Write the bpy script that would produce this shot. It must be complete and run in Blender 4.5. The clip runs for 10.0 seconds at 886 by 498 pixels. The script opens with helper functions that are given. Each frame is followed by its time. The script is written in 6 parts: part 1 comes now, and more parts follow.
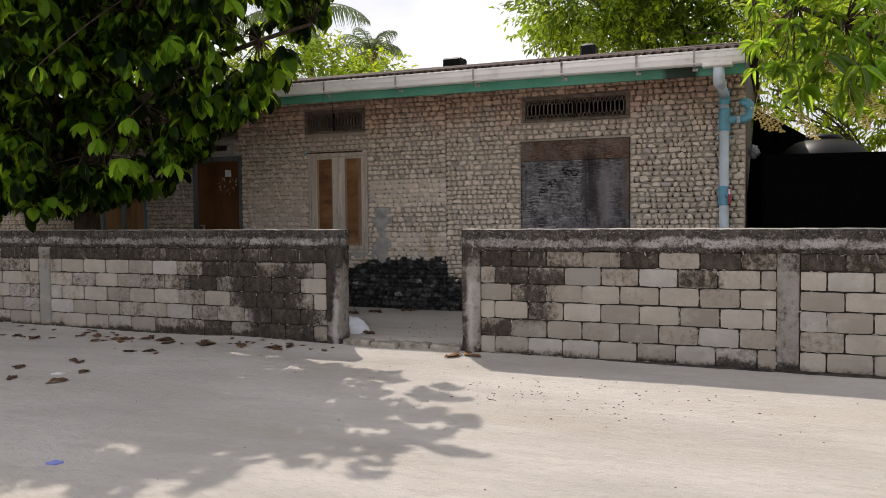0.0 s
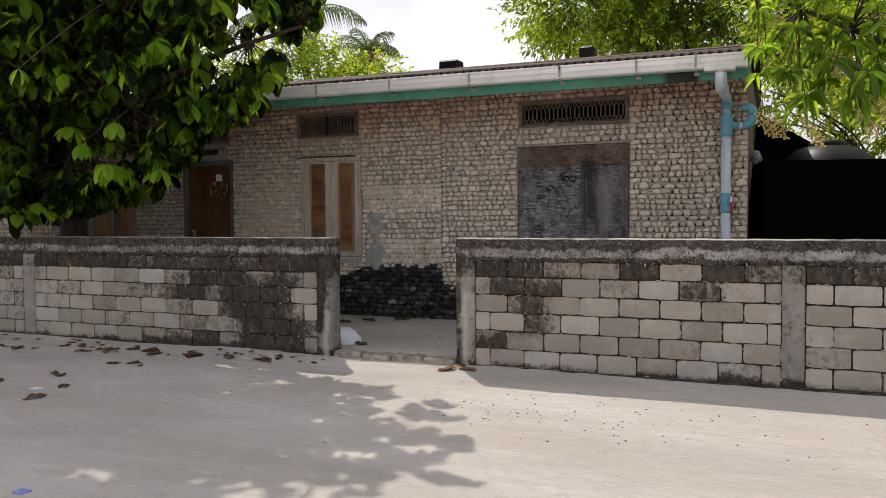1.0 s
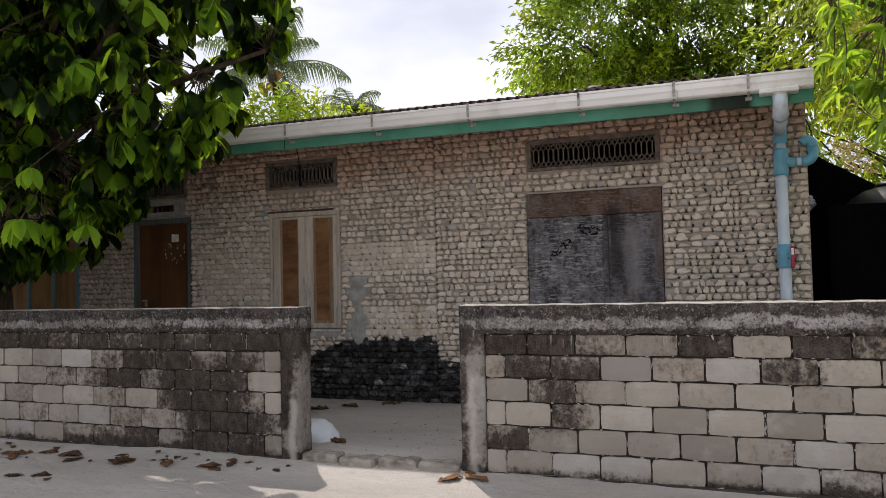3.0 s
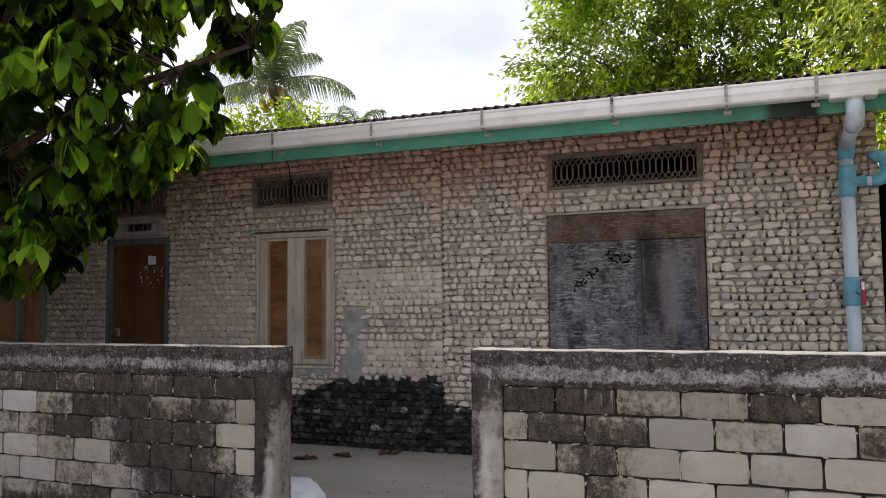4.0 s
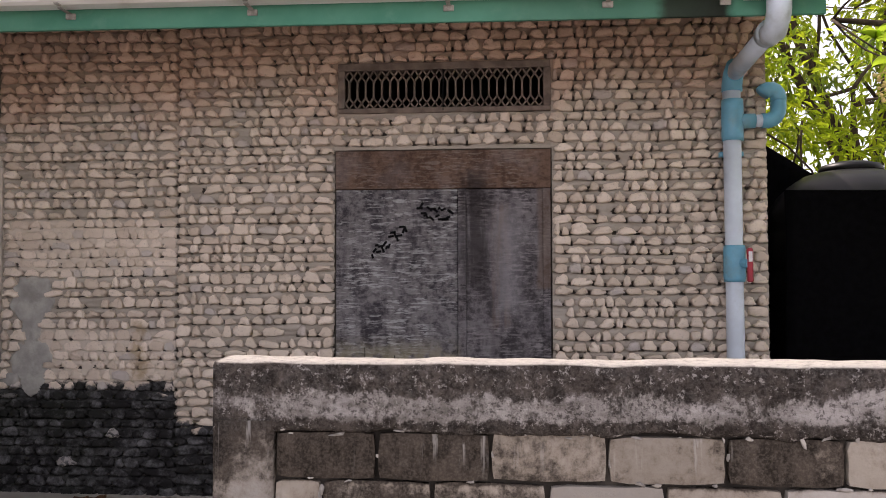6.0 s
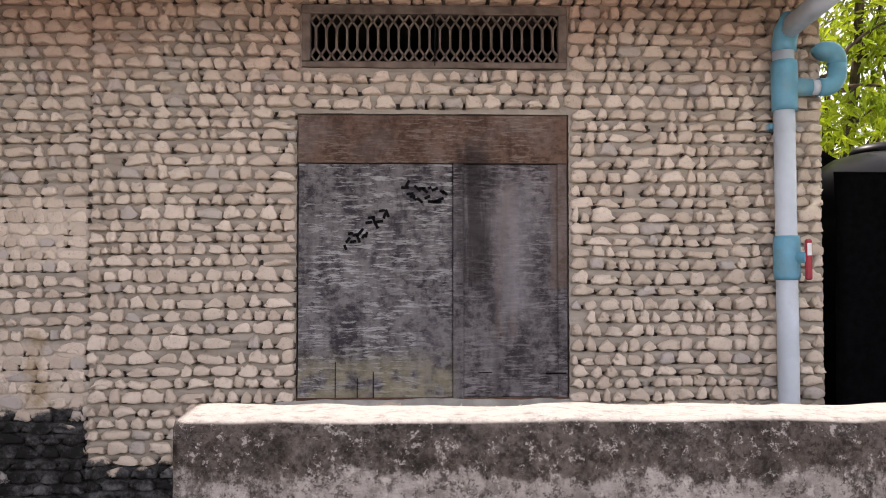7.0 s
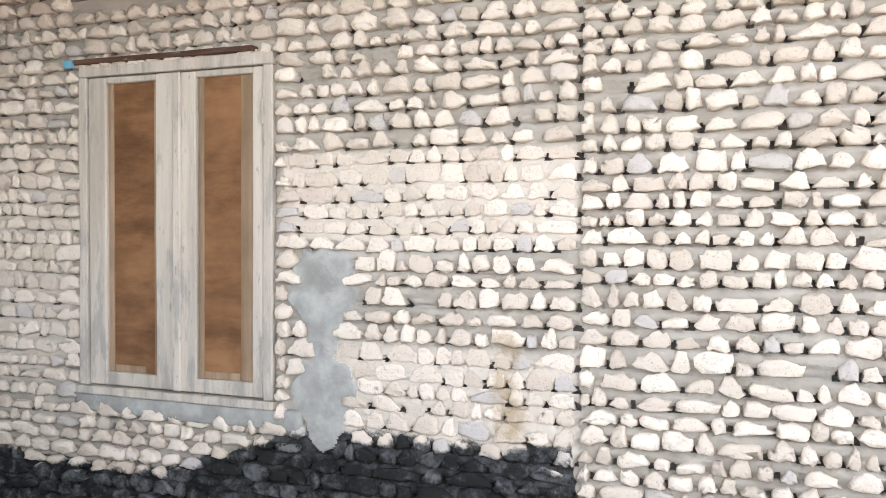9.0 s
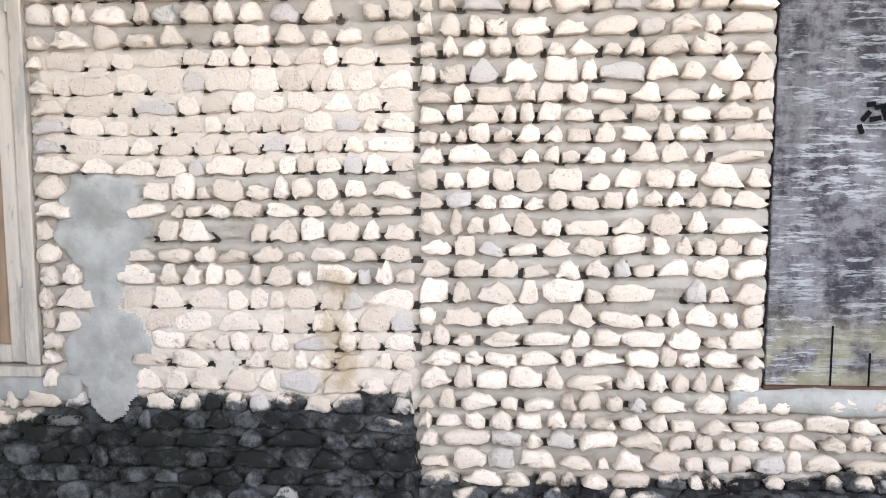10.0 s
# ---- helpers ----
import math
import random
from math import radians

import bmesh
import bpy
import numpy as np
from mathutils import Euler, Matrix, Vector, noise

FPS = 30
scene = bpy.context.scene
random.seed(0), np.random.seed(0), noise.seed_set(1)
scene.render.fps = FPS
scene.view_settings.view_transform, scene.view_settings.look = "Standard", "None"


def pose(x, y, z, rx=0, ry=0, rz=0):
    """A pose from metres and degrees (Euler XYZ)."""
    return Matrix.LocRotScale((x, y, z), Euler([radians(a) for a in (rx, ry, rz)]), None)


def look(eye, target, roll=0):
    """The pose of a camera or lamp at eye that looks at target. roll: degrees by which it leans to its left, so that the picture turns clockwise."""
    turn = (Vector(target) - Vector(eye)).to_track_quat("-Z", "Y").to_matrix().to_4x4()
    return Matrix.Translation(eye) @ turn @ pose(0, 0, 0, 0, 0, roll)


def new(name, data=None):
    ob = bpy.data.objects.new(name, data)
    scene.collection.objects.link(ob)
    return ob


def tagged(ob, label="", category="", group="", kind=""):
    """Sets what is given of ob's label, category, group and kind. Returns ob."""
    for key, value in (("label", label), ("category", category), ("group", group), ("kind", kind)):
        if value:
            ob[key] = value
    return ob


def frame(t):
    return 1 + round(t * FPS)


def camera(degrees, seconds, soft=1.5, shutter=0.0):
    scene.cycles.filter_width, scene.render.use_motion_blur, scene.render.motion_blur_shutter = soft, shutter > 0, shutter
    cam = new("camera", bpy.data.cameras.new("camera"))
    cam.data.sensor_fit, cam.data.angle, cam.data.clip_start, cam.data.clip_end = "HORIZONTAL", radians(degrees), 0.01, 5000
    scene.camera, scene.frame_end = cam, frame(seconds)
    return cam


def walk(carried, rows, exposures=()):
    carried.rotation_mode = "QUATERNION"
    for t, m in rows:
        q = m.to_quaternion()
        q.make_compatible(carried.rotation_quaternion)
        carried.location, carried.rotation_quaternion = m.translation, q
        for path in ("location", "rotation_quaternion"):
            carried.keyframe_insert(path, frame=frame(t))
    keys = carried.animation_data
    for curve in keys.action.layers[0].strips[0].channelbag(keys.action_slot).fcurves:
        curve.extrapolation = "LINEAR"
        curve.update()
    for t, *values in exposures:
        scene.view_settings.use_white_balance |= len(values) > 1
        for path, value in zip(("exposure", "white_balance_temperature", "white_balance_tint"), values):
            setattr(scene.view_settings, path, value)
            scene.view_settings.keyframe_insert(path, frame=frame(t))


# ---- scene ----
cam = camera(59.0, 10.0, soft=0.95)
PATH = [
    (0, (0.353, 0.035, 1.349), (-0.428, 1.875, 1.268), -0.5),
    (0.5, (0.334, 0.211, 1.365), (-0.433, 2.056, 1.278), -1.1),
    (1, (0.302, 0.271, 1.428), (-0.475, 2.112, 1.348), -0.4),
    (1.5, (0.213, 0.595, 1.424), (-0.589, 2.427, 1.374), -1.8),
    (2, (0.076, 0.928, 1.41), (-0.672, 2.783, 1.405), -2.2),
    (2.5, (-0.195, 1.299, 1.422), (-0.902, 3.169, 1.476), -1.8),
    (3, (-0.411, 1.769, 1.399), (-1.158, 3.622, 1.485), -1.3),
    (3.2, (-0.493, 1.96, 1.421), (-1.262, 3.803, 1.521), -1.0),
    (4.5, (-1.044, 3.187, 1.499), (-1.763, 5.048, 1.648), -0.0),
    (5, (-1.27, 3.676, 1.491), (-1.844, 5.589, 1.598), -0.5),
    (5.5, (-1.437, 4.22, 1.477), (-1.831, 6.179, 1.555), -0.3),
    (6.8, (-1.882, 5.544, 1.501), (-1.805, 7.541, 1.577), -0.1),
    (7, (-2.019, 5.719, 1.485), (-1.963, 7.717, 1.551), -0.0),
    (7.5, (-2.287, 6.103, 1.484), (-2.437, 8.097, 1.484), -0.1),
    (8, (-2.641, 6.428, 1.534), (-3.016, 8.392, 1.499), 0.1),
    (8.5, (-2.911, 6.794, 1.596), (-3.597, 8.672, 1.59), -0.0),
    (9, (-3.218, 7.004, 1.572), (-3.889, 8.888, 1.524), 0.3),
    (9.5, (-3.414, 7.125, 1.549), (-3.76, 9.091, 1.421), 0.4),
    (10, (-3.442, 7.333, 1.517), (-3.574, 9.318, 1.309), -0.1),
]
EXPOSURES = [(0.0, -0.47, 6750, 15), (3.0, -0.42, 6600, 15), (4.5, -0.15, 6450, 17), (5.5, 0.04, 6850, 24), (7.0, 0.53, 6850, 23), (7.5, 1.08, 6550, 17), (8.0, 1.30, 6350, 16), (8.5, 1.74, 6400, 13), (9.0, 1.86, 6150, 11), (9.5, 1.80, 6130, 12), (10.0, 1.83, 6150, 13)]
walk(cam, [(t, look(eye, target, roll)) for t, eye, target, roll in PATH], EXPOSURES)

# ---- world and sun ----
# direction towards the sun: behind the house, to its left, high
SUN_TO = Vector((-0.42, 0.53, 1.0)).normalized()
world = bpy.data.worlds.new("world")
scene.world = world
world.use_nodes = True
wt = world.node_tree
sky = wt.nodes.new("ShaderNodeTexSky")
sky.sky_type = "NISHITA"
sky.sun_disc = False
sky.sun_elevation = math.asin(SUN_TO.z)
sky.sun_rotation = math.atan2(SUN_TO.x, SUN_TO.y)
sky.air_density, sky.dust_density, sky.ozone_density = 1.0, 2.5, 1.0
# thin bright cloud over the blue
wco = wt.nodes.new("ShaderNodeTexCoord")
wmap = wt.nodes.new("ShaderNodeMapping")
wmap.inputs["Scale"].default_value = (1.0, 1.0, 2.2)
wno = wt.nodes.new("ShaderNodeTexNoise")
wno.inputs["Scale"].default_value = 2.3
wno.inputs["Detail"].default_value = 6
wra = wt.nodes.new("ShaderNodeMapRange")
wra.inputs["From Min"].default_value, wra.inputs["From Max"].default_value = 0.38, 0.68
wra.inputs["To Min"].default_value, wra.inputs["To Max"].default_value = 0.34, 1.0
wmix = wt.nodes.new("ShaderNodeMix")
wmix.data_type = "RGBA"
wmix.inputs[7].default_value = (13.6, 14.0, 14.9, 1)
wbg = wt.nodes["Background"]
wbg.inputs["Strength"].default_value = 0.125
wt.links.new(wco.outputs["Generated"], wmap.inputs["Vector"])
wt.links.new(wmap.outputs["Vector"], wno.inputs["Vector"])
wt.links.new(wno.outputs[0], wra.inputs["Value"])
wt.links.new(wra.outputs[0], wmix.inputs[0])
wt.links.new(sky.outputs[0], wmix.inputs[6])
wt.links.new(wmix.outputs[2], wbg.inputs["Color"])

sun = new("sun", bpy.data.lights.new("sun", "SUN"))
sun.data.energy, sun.data.angle, sun.data.color = 4.9, radians(0.55), (1.0, 0.95, 0.87)
sun.matrix_world = look(SUN_TO * 40, (0, 0, 0))


# ---- materials ----
class Mat:
    """A node material with a few short ways to add nodes."""

    def __init__(self, name, rough=0.85, spec=0.3):
        self.m = bpy.data.materials.new(name)
        self.m.use_nodes = True
        self.t = self.m.node_tree
        self.b = self.t.nodes["Principled BSDF"]
        self.b.inputs["Roughness"].default_value = rough
        self.b.inputs["Specular IOR Level"].default_value = spec
        geo = self.t.nodes.new("ShaderNodeNewGeometry")
        self.pos, self.island = geo.outputs["Position"], geo.outputs["Random Per Island"]
        self.own = self.t.nodes.new("ShaderNodeTexCoord").outputs["Object"]
        self.rand = self.t.nodes.new("ShaderNodeObjectInfo").outputs["Random"]

    def put(self, sock, v):
        if isinstance(v, bpy.types.NodeSocket):
            self.t.links.new(v, sock)
        elif sock.type == "RGBA":
            sock.default_value = (*v[:3], 1)
        else:
            sock.default_value = v

    def noise(self, scale, detail=4, rough=0.55, at=None, stretch=(1, 1, 1), shift=None):
        mp = self.t.nodes.new("ShaderNodeMapping")
        self.put(mp.inputs["Vector"], at or self.pos)
        mp.inputs["Scale"].default_value = stretch
        if shift is not None:
            cx = self.t.nodes.new("ShaderNodeCombineXYZ")
            mul = self.math("MULTIPLY", shift, 37.0)
            for i in range(3):
                self.put(cx.inputs[i], mul)
            self.put(mp.inputs["Location"], cx.outputs[0])
        n = self.t.nodes.new("ShaderNodeTexNoise")
        self.put(n.inputs["Vector"], mp.outputs[0])
        n.inputs["Scale"].default_value, n.inputs["Detail"].default_value, n.inputs["Roughness"].default_value = scale, detail, rough
        return n.outputs[0]

    def cells(self, scale, feature="F1", stretch=(1, 1, 1), at=None):
        mp = self.t.nodes.new("ShaderNodeMapping")
        self.put(mp.inputs["Vector"], at or self.pos)
        mp.inputs["Scale"].default_value = stretch
        n = self.t.nodes.new("ShaderNodeTexVoronoi")
        n.feature = feature
        self.put(n.inputs["Vector"], mp.outputs[0])
        n.inputs["Scale"].default_value = scale
        return n.outputs["Distance"]

    def math(self, op, a, b=0.0, clamp=False):
        n = self.t.nodes.new("ShaderNodeMath")
        n.operation, n.use_clamp = op, clamp
        self.put(n.inputs[0], a)
        self.put(n.inputs[1], b)
        return n.outputs[0]

    def ramp(self, v, lo, hi, to=(0, 1)):
        n = self.t.nodes.new("ShaderNodeMapRange")
        n.interpolation_type = "SMOOTHSTEP"
        self.put(n.inputs["Value"], v)
        for k, x in zip(("From Min", "From Max", "To Min", "To Max"), (lo, hi, *to)):
            self.put(n.inputs[k], x)
        return n.outputs[0]

    def mix(self, f, a, b, mode="MIX"):
        n = self.t.nodes.new("ShaderNodeMix")
        n.data_type, n.blend_type = "RGBA", mode
        self.put(n.inputs[0], f)
        self.put(n.inputs[6], a)
        self.put(n.inputs[7], b)
        return n.outputs[2]

    def axis(self, i, at=None):
        n = self.t.nodes.new("ShaderNodeSeparateXYZ")
        self.put(n.inputs[0], at or self.pos)
        return n.outputs[i]

    def box(self, x0, x1, z0, z1, soft=0.03, wob=0.05, scale=7):
        """1 inside a patch of the wall with ragged edges."""
        w = self.math("MULTIPLY", self.math("SUBTRACT", self.noise(scale, 5, 0.6), 0.5), wob * 2)
        x, z = self.math("ADD", self.axis(0), w), self.math("ADD", self.axis(2), w)
        a = self.math("MULTIPLY", self.ramp(x, x0 - soft, x0 + soft), self.ramp(x, x1 - soft, x1 + soft, (1, 0)))
        return self.math("MULTIPLY", a, self.math("MULTIPLY", self.ramp(z, z0 - soft, z0 + soft), self.ramp(z, z1 - soft, z1 + soft, (1, 0))))

    def bump(self, h, strength=0.4, dist=0.01):
        n = self.t.nodes.new("ShaderNodeBump")
        self.put(n.inputs["Height"], h)
        n.inputs["Strength"].default_value, n.inputs["Distance"].default_value = strength, dist
        self.t.links.new(n.outputs[0], self.b.inputs["Normal"])

    def done(self, colour, rough=None, metal=None):
        self.put(self.b.inputs["Base Color"], colour)
        if rough is not None:
            self.put(self.b.inputs["Roughness"], rough)
        if metal is not None:
            self.put(self.b.inputs["Metallic"], metal)
        return self.m

    def thin(self, colour, amount):
        """Light shining through a leaf or thin cloth."""
        tr = self.t.nodes.new("ShaderNodeBsdfTranslucent")
        self.put(tr.inputs["Color"], colour)
        mx = self.t.nodes.new("ShaderNodeMixShader")
        mx.inputs[0].default_value = amount
        out = self.t.nodes["Material Output"]
        self.t.links.new(self.b.outputs[0], mx.inputs[1])
        self.t.links.new(tr.outputs[0], mx.inputs[2])
        self.t.links.new(mx.outputs[0], out.inputs["Surface"])


def simple(name, col, rough=0.7, spec=0.3, var=0.15, scale=9.0, grain=120.0, bump=0.15, metal=0.0, dirt=None, stretch=(1, 1, 1)):
    """A plain surface with broad stains and fine grain."""
    k = Mat(name, rough, spec)
    c = k.mix(k.ramp(k.noise(scale, 5, stretch=stretch), 0.3, 0.7), [v * (1 - var) for v in col], [min(1, v * (1 + var)) for v in col])
    if dirt:
        c = k.mix(k.ramp(k.noise(scale * 0.6, 6, 0.65), 0.52, 0.72), c, dirt)
    k.bump(k.noise(grain, 3, stretch=stretch), bump, 0.004)
    return k.done(c, metal=metal)


def black_line(k):
    """Where the black mould of the house's foot begins: higher left of the old seam."""
    x, z = k.axis(0), k.axis(2)
    left = k.ramp(x, -3.70, -3.66, (1, 0))
    top_l = k.ramp(x, -5.6, -4.5, (0.56, 0.80))
    top_r = k.ramp(x, -3.2, -1.7, (0.54, 0.66))
    top = k.math("ADD", k.math("MULTIPLY", top_l, left), k.math("MULTIPLY", top_r, k.math("SUBTRACT", 1.0, left)))
    w = k.math("MULTIPLY", k.math("SUBTRACT", k.noise(9, 6, 0.65), 0.5), 0.20)
    w = k.math("ADD", w, k.math("MULTIPLY", k.math("SUBTRACT", k.math("FRACT", k.math("MULTIPLY", k.math("ADD", k.island, k.rand), 23.7)), 0.5), 0.07))
    d = k.math("SUBTRACT", k.math("ADD", z, w), top)
    return k.ramp(d, -0.02, 0.012, (1, 0))


def coral_colours(k, base, damp):
    """Stains that run over stones and joints alike."""
    x, z = k.axis(0), k.axis(2)
    # reddish, older upper wall
    up = k.math("MULTIPLY", k.ramp(k.math("ADD", z, k.math("MULTIPLY", k.noise(1.6, 4), 0.8)), 2.72, 3.35), 0.8)
    c = k.mix(up, base, (0.95, 0.725, 0.64), "MULTIPLY")
    # rust-brown runnel
    run = k.math("MULTIPLY", k.math("MULTIPLY", k.box(-3.96, -3.88, 0.84, 1.22, 0.02, 0.085, 11), k.ramp(k.noise(14, 5), 0.35, 0.6, (0.3, 1.0))), 0.6)
    c = k.mix(run, c, (0.33, 0.23, 0.11))
    # soot of the wet foot
    foot = black_line(k)
    blot = k.ramp(k.math("ADD", k.noise(16, 5, 0.7), k.math("MULTIPLY", k.math("SUBTRACT", k.math("FRACT", k.math("MULTIPLY", k.island, 11.3)), 0.5), 0.2)), 0.40, 0.80)
    green = k.math("MULTIPLY", k.ramp(k.noise(2.1, 3), 0.42, 0.6), k.ramp(x, -4.6, -3.9, (1.0, 0.3)))
    black = k.mix(blot, (0.022, 0.021, 0.0215), damp)
    black = k.mix(k.math("MULTIPLY", green, 0.14), black, (0.030, 0.044, 0.022))
    lime = k.math("FRACT", k.math("MULTIPLY", k.math("ADD", k.island, k.rand), 41.9))
    black = k.mix(k.math("MULTIPLY", k.ramp(lime, 0.982, 0.986), k.ramp(k.noise(40, 4), 0.42, 0.55)), black, (0.36, 0.34, 0.32))
    return k.mix(foot, c, black), foot


def stone_material():
    k = Mat("coral_stone", 0.95, 0.05)
    r = k.math("FRACT", k.math("ADD", k.math("MULTIPLY", k.island, 7.13), k.rand))
    tone = k.mix(r, (0.575, 0.482, 0.392), (0.785, 0.68, 0.572))
    tone = k.mix(k.ramp(k.math("FRACT", k.math("MULTIPLY", r, 5.7)), 0.92, 0.95), tone, (0.52, 0.47, 0.43))
    tone = k.mix(k.math("MULTIPLY", k.ramp(k.noise(28, 5, 0.7), 0.5, 0.72), 0.3), tone, (0.46, 0.39, 0.31))
    tone = k.mix(k.math("MULTIPLY", k.ramp(k.noise(1.1, 3), 0.45, 0.7), 0.25), tone, (0.52, 0.47, 0.37))
    pores = k.ramp(k.cells(80), 0.10, 0.22, (0.38, 0.0))
    pores = k.math("MULTIPLY", pores, k.ramp(k.noise(7, 2), 0.40, 0.56))
    tone = k.mix(pores, tone, (0.14, 0.11, 0.09))
    tone = k.mix(k.math("MULTIPLY", k.ramp(k.noise(55, 4, 0.7), 0.56, 0.70), 0.45), tone, (0.30, 0.245, 0.20))
    c, foot = coral_colours(k, tone, (0.185, 0.185, 0.19))
    h = k.math("SUBTRACT", k.math("ADD", k.noise(45, 5, 0.6), k.math("MULTIPLY", k.noise(160, 3), 0.5)), pores)
    k.bump(h, 0.6, 0.010)
    return k.done(c)


def mortar_material():
    k = Mat("lime_mortar", 0.97, 0.04)
    grey = k.mix(k.ramp(k.noise(5, 5), 0.3, 0.7), (0.335, 0.298, 0.250), (0.44, 0.398, 0.340))
    # newer lime, flush with the stones
    lime = k.math("MAXIMUM", k.box(-4.83, -3.68, 1.53, 1.86, 0.02, 0.02), k.box(-4.62, -3.68, 0.78, 1.14, 0.04, 0.06))
    lime = k.math("MAXIMUM", lime, k.math("MULTIPLY", k.box(-6.9, -5.9, 0.9, 1.85, 0.06, 0.1), 0.7))
    c = k.mix(lime, grey, (0.60, 0.525, 0.44))
    c, foot = coral_colours(k, c, (0.10, 0.10, 0.10))
    k.bump(k.math("ADD", k.noise(60, 5, 0.7), k.math("MULTIPLY", k.noise(14, 4), 1.2)), 0.6, 0.01)
    return k.done(c)


def block_material(name, plain, second, top=0.285):
    """Concrete block or render: every block its own tone, black mould in the top course and in a few large stains."""
    k = Mat(name, 0.97, 0.03)
    r = k.rand
    c = k.mix(r, plain, second)
    pick = k.math("FRACT", k.math("MULTIPLY", r, 17.3))
    c = k.mix(k.math("MULTIPLY", k.ramp(pick, 0.82, 0.86), 0.4), c, (0.45, 0.45, 0.45))
    c = k.mix(k.math("MULTIPLY", k.ramp(k.math("FRACT", k.math("MULTIPLY", r, 29.7)), 0.72, 0.78), 0.5), c, [v * 0.62 for v in plain])
    c = k.mix(k.math("MULTIPLY", k.ramp(k.noise(3.5, 5), 0.35, 0.7), 0.4), c, [v * 0.8 for v in plain])
    c = k.mix(k.math("MULTIPLY", k.ramp(k.noise(5.5, 5, shift=r), 0.50, 0.72), 0.4), c, (0.50, 0.47, 0.42))
    z = k.axis(2)
    fine = k.noise(26, 8, 0.72)
    drip = k.math("ADD", k.math("MULTIPLY", k.noise(9, 8, 0.68, stretch=(1.2, 1, 0.4), shift=r), 0.55), k.math("MULTIPLY", k.noise(4.5, 5, 0.6), 0.45))
    v = k.math("ADD", k.math("MULTIPLY", fine, 0.5), k.math("MULTIPLY", drip, 0.5))
    for weight, area in ((top, (-14.5, 6.0, 0.875, 1.2, 0.012, 0.006, 7)), (0.17, (-2.28, -1.42, 0.70, 0.875, 0.10, 0.08, 5)), (0.20, (-2.0, -1.5, 0.30, 0.70, 0.12, 0.12, 5)),
                         (0.13, (-0.45, -0.06, 0.71, 0.875, 0.05, 0.05, 5)), (0.13, (-2.26, -1.95, 0.20, 0.34, 0.05, 0.05, 5)),
                         (0.20, (-5.15, -4.30, 0.36, 0.90, 0.16, 0.16, 4)), (0.16, (-4.95, -4.0, 0.02, 0.42, 0.14, 0.14, 4)), (0.12, (-5.9, -4.0, 0.05, 0.9, 0.3, 0.2, 3)), (0.05, (-14.5, -3.9, -0.1, 0.875, 0.1, 0.1, 3)),
                         (0.13, (-8.2, -7.9, 0.72, 1.0, 0.05, 0.05, 4)), (0.16, (-2.47, -2.39, 0.1, 1.1, 0.03, 0.03, 4)), (0.17, (-2.47, -2.2, 0.98, 1.3, 0.1, 0.1, 4)),
                         (0.20, (-3.99, -3.90, 0.3, 1.1, 0.04, 0.05, 4)), (0.17, (-3.99, -3.78, 0.7, 1.3, 0.2, 0.1, 4))):
        v = k.math("ADD", v, k.math("MULTIPLY", k.box(*area), weight))
    v = k.math("ADD", v, k.ramp(z, 0.03, 0.15, (0.26, 0.0)))
    v = k.math("ADD", v, k.math("MULTIPLY", k.math("SUBTRACT", k.math("FRACT", k.math("MULTIPLY", r, 7.9)), 0.5), 0.25))
    v = k.math("SUBTRACT", v, k.math("MULTIPLY", k.ramp(k.math("FRACT", k.math("MULTIPLY", r, 53.1)), 0.84, 0.86), 0.14))
    mould = k.ramp(v, 0.605, 0.75)
    speck = k.ramp(k.noise(110, 4, 0.7), 0.34, 0.60, (0.8, 1.0))
    c = k.mix(k.ramp(k.noise(60, 6, 0.7), 0.25, 0.6, (0.7, 1.0)), [v * 0.93 for v in plain], c)
    dirt = k.mix(k.ramp(k.noise(17, 7, 0.7, stretch=(1, 1, 0.6)), 0.36, 0.68), (0.008, 0.006, 0.005), (0.062, 0.050, 0.041))
    c = k.mix(k.math("MULTIPLY", k.ramp(v, 0.52, 0.66), 0.45), c, (0.17, 0.132, 0.10))
    c = k.mix(k.math("MULTIPLY", k.math("MULTIPLY", mould, speck), 0.93), c, dirt)
    streak = k.math("MAXIMUM", k.box(-2.385, -2.335, -0.1, 0.72, 0.03, 0.07, 8), k.box(-3.90, -3.84, -0.1, 0.5, 0.02, 0.05, 6))
    c = k.mix(k.math("MULTIPLY", streak, 0.0 if top > 0.2 else 0.55), c, (0.52, 0.49, 0.445))
    # lime runs below the coping
    run = k.math("MULTIPLY", k.ramp(k.noise(34, 4, 0.6, stretch=(1, 1, 0.06)), 0.60, 0.68), k.math("MULTIPLY", k.ramp(z, 0.86, 0.98), k.ramp(k.noise(2.7, 3), 0.46, 0.6)))
    c = k.mix(k.math("MULTIPLY", run, 0.5), c, (0.42, 0.40, 0.37))
    k.bump(k.math("ADD", k.noise(70, 6, 0.7), k.math("MULTIPLY", k.noise(9, 4), 0.8)), 0.45, 0.008)
    return k.done(c)


